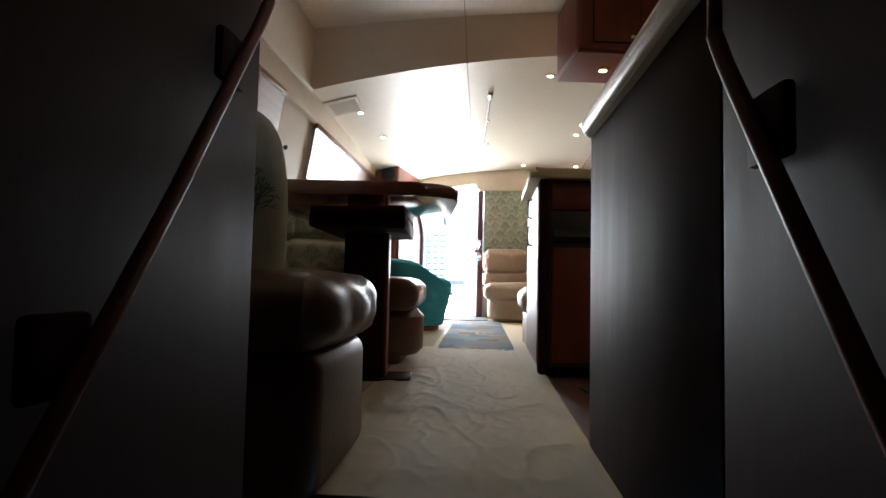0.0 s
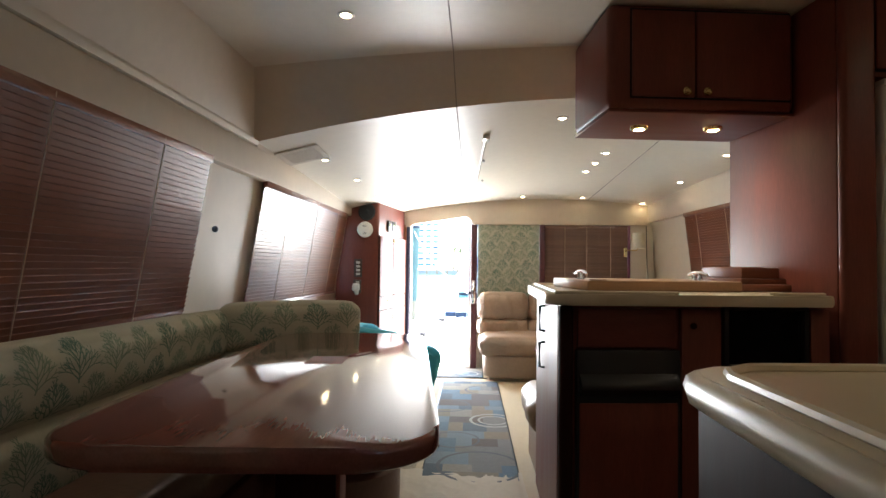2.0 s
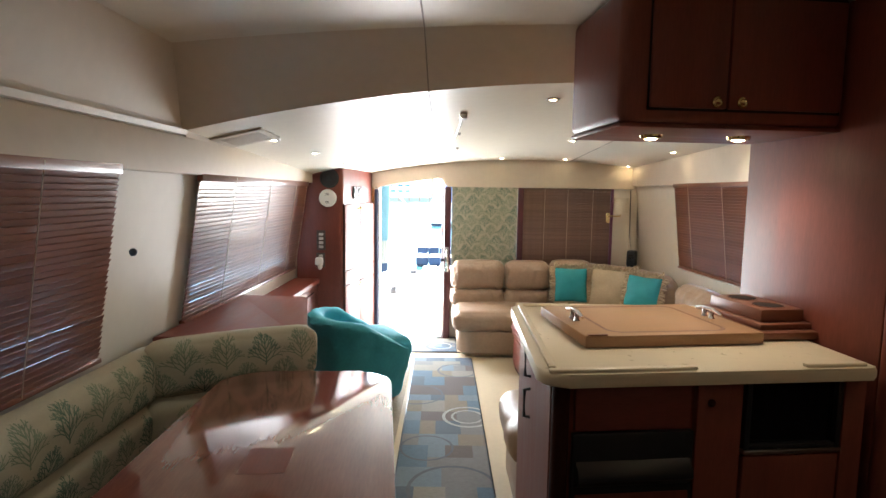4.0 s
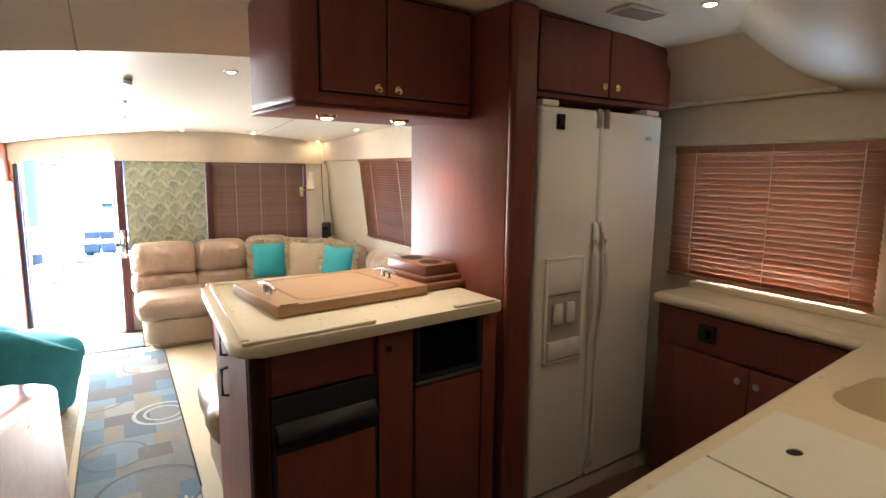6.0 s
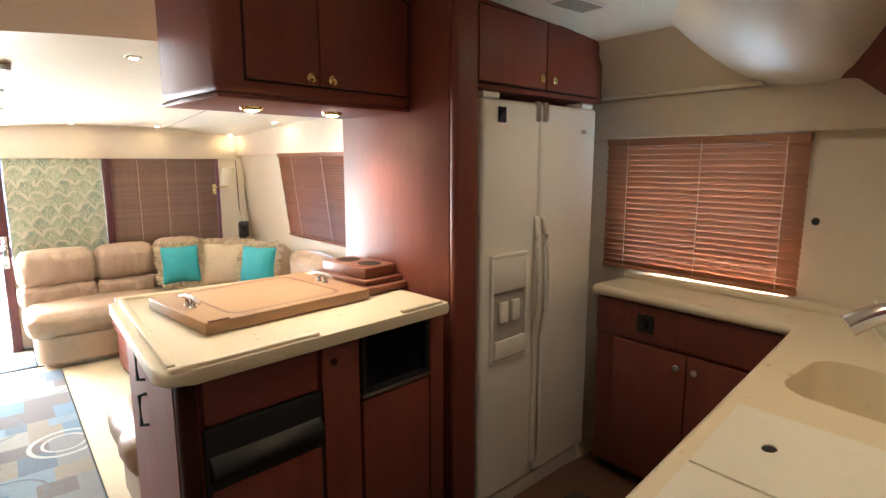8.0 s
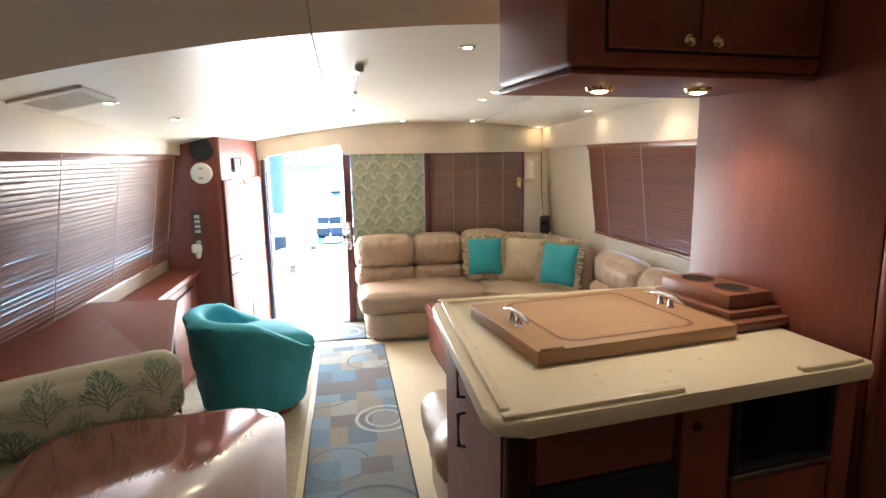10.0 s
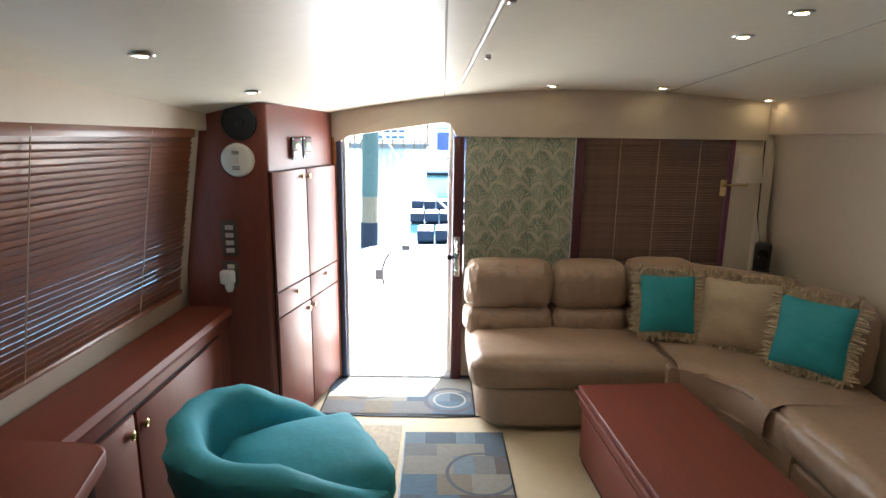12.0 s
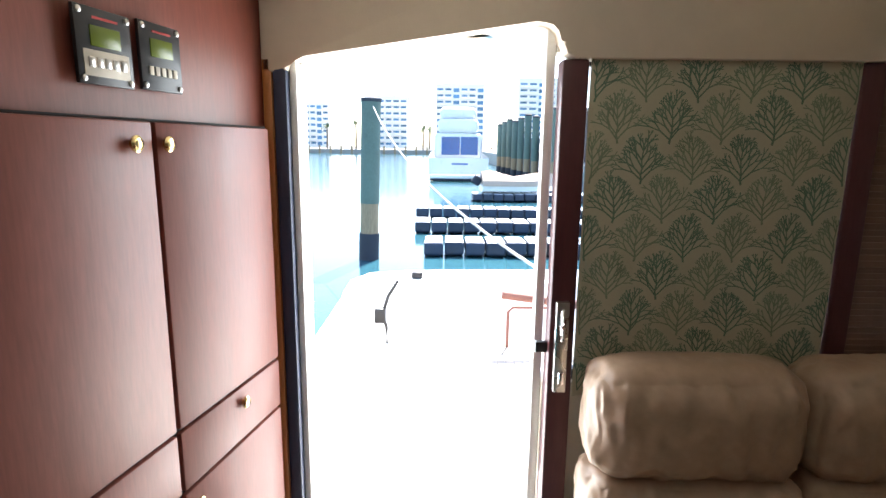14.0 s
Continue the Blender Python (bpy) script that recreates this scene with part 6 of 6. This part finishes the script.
def float_dock(x0, y0, nx, ny, label):
    o = thing("floating_dock", label, "floating dock", "floating docks")
    global fm
    if fm is None:
        bb = box(-0.235, 0.235, -0.235, 0.235, -0.12, 0.22, 0.06, 2)
        fm = bpy.data.meshes.new("float_block")
        bb.to_mesh(fm)
        bb.free()
        fm.materials.append(FLOATB)
        fm.materials.append(FLOATT)
        # Faces turned up get the pale material, the rest navy.
        for f in fm.polygons:
            f.material_index = 1 if f.normal.z > 0.7 else 0
            f.use_smooth = False
    for j in range(ny):
        for i in range(nx):
            s = new("float_block", fm)
            s.parent = o
            s.matrix_world = pose(x0 + 0.5 * i, y0 + 0.5 * j, WZ + 0.16 + random.uniform(-0.012, 0.012), random.uniform(-1, 1), random.uniform(-1, 1), 0)


float_dock(-0.35, 17.3, 14, 2, "navy plastic floating dock blocks with pale tops")
float_dock(-0.75, 20.8, 16, 2, "navy plastic floating dock blocks with pale tops")
float_dock(-0.9, 24.4, 18, 2, "navy plastic floating dock blocks with pale tops")
float_dock(1.5, 30.6, 16, 3, "navy plastic floating dock blocks under the covered boat")

sk = thing("covered_skiff", "small white skiff under a tan canvas cover on the float", "boat", "", (3.4, 31.2, WZ + 0.4), 3)
def hull(profile, xs, w):
    b = bmesh.new()
    rows = []
    for k, x in enumerate(xs):
        t = k / (len(xs) - 1)
        rows.append([b.verts.new((x, y * w(t), z)) for y, z in profile(t)])
    for p, q in zip(rows, rows[1:]):
        for i in range(len(p) - 1):
            b.faces.new((p[i], q[i], q[i + 1], p[i + 1]))
    b.faces.new(rows[0])
    b.faces.new(rows[-1][::-1])
    return b


xs2 = [-1.7 + 0.34 * k for k in range(12)]
wf = lambda t: 1.0 if t < 0.5 else max(0.06, 1 - ((t - 0.5) / 0.5) ** 2)
part("hull", hull(lambda t: [(-0.8, 0.45 + 0.1 * t), (-0.7, 0.1), (0, 0.0 + 0.25 * t * t), (0.7, 0.1), (0.8, 0.45 + 0.1 * t)], xs2, wf), DECKW, sk, "white skiff hull")
part("cover", hull(lambda t: [(-0.84, 0.35), (-0.8, 0.6), (-0.4, 0.85 + 0.12 * math.sin(t * 9)), (0, 1.0 - 0.35 * t + 0.1 * math.sin(t * 11)), (0.4, 0.85 + 0.1 * math.cos(t * 8)), (0.8, 0.6), (0.84, 0.35)], xs2, wf), TANCOV, sk, "draped tan canvas cover")
part("outboard", loc(box(-0.22, 0.22, -0.18, 0.18, 0, 0.42, 0.08, 3), pose(-2.05, 0, 0.4, 0, 35, 0)), PILEB, sk, "tilted black outboard motor")

yt = thing("motor_yacht", "white motor yacht with blue windows moored across the water", "yacht", "", (5.4, 52.0, WZ))
part("hull", hull(lambda t: [(-2.3, 1.7 + 0.6 * t), (-2.15, 0.2), (-1.5, -0.3), (1.5, -0.3), (2.15, 0.2), (2.3, 1.7 + 0.6 * t)], [0, 2, 4, 6, 8, 10, 12, 13], lambda t: 1 if t < 0.55 else max(0.05, 1 - ((t - 0.55) / 0.45) ** 2)), DECKW, yt)
yt.matrix_world = pose(0.95, 46.0, WZ, 0, 0, 90)
part("transom_platform", box(-0.9, 0.05, -2.1, 2.1, 0.2, 0.5, 0.08, 2), DECKW, yt, "white swim platform")
part("platform_edge", box(-0.95, 0.0, -2.12, 2.12, 0.05, 0.2, 0.03, 1), PILEB, yt, "dark rub rail")
part("cabin", box(2.0, 8.0, -1.9, 1.9, 1.6, 3.6, 0.3, 3), DECKW, yt)
part("flybridge", box(2.0, 6.5, -1.6, 1.6, 3.6, 4.7, 0.35, 4), DECKW, yt)
part("bimini", box(2.3, 5.6, -1.45, 1.45, 4.7, 5.6, 0.4, 4), DECKW, yt, "white enclosure top")
for a, c in ((-1.55, -0.2), (-0.12, 1.3)):
    part("aft_window", box(1.95, 2.02, a, c, 1.9, 3.3, 0.03, 1), BLUEG, yt, "blue reflective window")
part("name_bar", box(-0.01, 0.0, -0.7, 0.5, 1.2, 1.32, 0), BLUEG, yt, "blue lettering bar")

struct("ground_far_shore", box(-260, 40, FAR, FAR + 160, WZ - 1, WZ + 1.2, 0), CONC, "grey concrete seawall and shore", "shore", False)
struct("ground_near_shore", box(6.8, 140, 36, FAR + 10, WZ - 1, WZ + 1.6, 0), CONC, "grey wooden quay", "shore", False)
sw = thing("seawall_piles", "row of dark seawall piles along the far shore", "seawall")
me = bpy.data.meshes.new("post")
bb = box(-0.25, 0.25, -0.2, 0.2, -1, 2.4, 0)
bb.to_mesh(me)
bb.free()
me.materials.append(PILEW)
for i in range(36):
    s = new("post", me)
    s.parent = sw
    s.matrix_world = pose(-62 + 3.0 * i, FAR - 0.4, WZ - 0.2)


def condo(x0, x1, y, floors, bays, label, blue):
    o = thing("apartment_building", label, "apartment building", "waterfront apartment buildings")
    H = 2.6 * floors
    z0 = WZ + 1.2
    part("wall", box(x0, x1, y, y + 16, z0, z0 + H + 1.2, 0), CONDO, o, "", False)
    part("roof", box(x0 - 0.4, x1 + 0.4, y - 0.5, y + 16.4, z0 + H + 1.2, z0 + H + 1.7, 0), CONDO, o, "", False)
    w = (x1 - x0) / bays
    wm2 = bpy.data.meshes.new("window")
    q = box(-w * 0.36, w * 0.36, -0.1, 0.1, -0.75, 0.75, 0)
    q.to_mesh(wm2)
    q.free()
    wm2.materials.append(CONDOG)
    sm2 = bpy.data.meshes.new("balcony")
    q = box(-w * 0.48, w * 0.48, -1.3, 0, -0.12, 0.12, 0)
    box(-w * 0.48, w * 0.48, -1.3, -1.22, 0.12, 1.0, 0, bm=q)
    q.to_mesh(sm2)
    q.free()
    sm2.materials.append(CONDO)
    for f in range(floors):
        for k in range(bays):
            cx, cz = x0 + w * (k + 0.5), z0 + 2.6 * f
            s = new("window", wm2)
            s.parent = o
            s.matrix_world = pose(cx, y - 0.02, cz + 1.5)
            if (k % 3 != 2) or blue:
                s = new("balcony", sm2)
                s.parent = o
                s.matrix_world = pose(cx, y - 0.01, cz + 0.3)


condo(-62, -51, 250, 7, 4, "white apartment block with balconies on the far shore", False)
condo(-33, -16.5, 250, 8, 5, "white apartment block with blue glass balconies on the far shore", True)
condo(-4.0, 17, 250, 10, 6, "white apartment tower on the far shore", False)
condo(32, 52, 250, 11, 5, "white high-rise apartment tower on the far shore", False)
condo(-96, -72, 250, 6, 6, "long white apartment block on the far shore", False)


def palm(at, h, seed):
    o = thing("palm_tree", "green cabbage palm on the far shore", "palm tree", "shore palms", at)
    rnd = random.Random(seed)
    part("trunk", tube([(0, 0, -0.3), (0.1, 0, h * 0.5), (0.05, 0, h)], 0.28, 7, None, (1.2, 0.9, 0.8)), BARK, o)
    b = bmesh.new()
    for i in range(26):
        a, e = rnd.uniform(0, 6.28), rnd.uniform(-0.5, 1.3)
        l = rnd.uniform(1.6, 2.5)
        d = Vector((math.cos(a) * math.cos(e), math.sin(a) * math.cos(e), math.sin(e)))
        s = d.cross(Vector((0, 0, 1))).normalized()
        p0 = Vector((0.05, 0, h))
        for j in range(4):
            q0, q1 = p0 + d * l * j / 4, p0 + d * l * (j + 1) / 4
            g0, g1 = -0.5 * (j / 4) ** 2 * l, -0.5 * ((j + 1) / 4) ** 2 * l
            for sd in (-1, 1):
                w0 = rnd.uniform(0.3, 0.55) * (1 - j / 5)
                b.faces.new([b.verts.new(v) for v in (q0 + Vector((0, 0, g0)), q1 + Vector((0, 0, g1)), q1 + Vector((0, 0, g1 - 0.25)) + s * sd * w0 + d * 0.25)])
    tagged(part("crown", b, LEAF, o, "ragged palm fronds", False), kind="stuff")


for i, (x, h) in enumerate(((-34.0, 6.5), (-26, 7.5), (-6.5, 6.5), (-4.5, 6.0), (18, 5.0), (24.0, 6.0), (29.0, 7.0))):
    palm((x, FAR + 5 + 2 * (i % 3), WZ + 1.2), h, i)
for i in range(9):
    piling((5.0 + 0.16 * i, 56 - 2.4 * i, WZ), 4.6 + 0.12 * (i % 3), 0.24, "dark green seawall piling at the quay")
qy = thing("quay_fence", "dark timber seawall along the quay", "seawall")
part("planking", box(6.7, 7.0, 36, 58, WZ - 0.5, WZ + 3.2, 0), PILEB, qy)
hs = thing("waterfront_house", "low brown and white waterfront house on the quay", "house")
part("wall", box(9.5, 24, 40, 56, WZ + 1.6, WZ + 5.0, 0), mat("brown_siding", (0.14, 0.10, 0.09), 0.8), hs, "", False)
part("roof", prism(((8.6, WZ + 5.0), (25, WZ + 5.0), (17, WZ + 8.0)), 39, 57, 0, axis="y"), CONDO, hs, "pale roof", False)
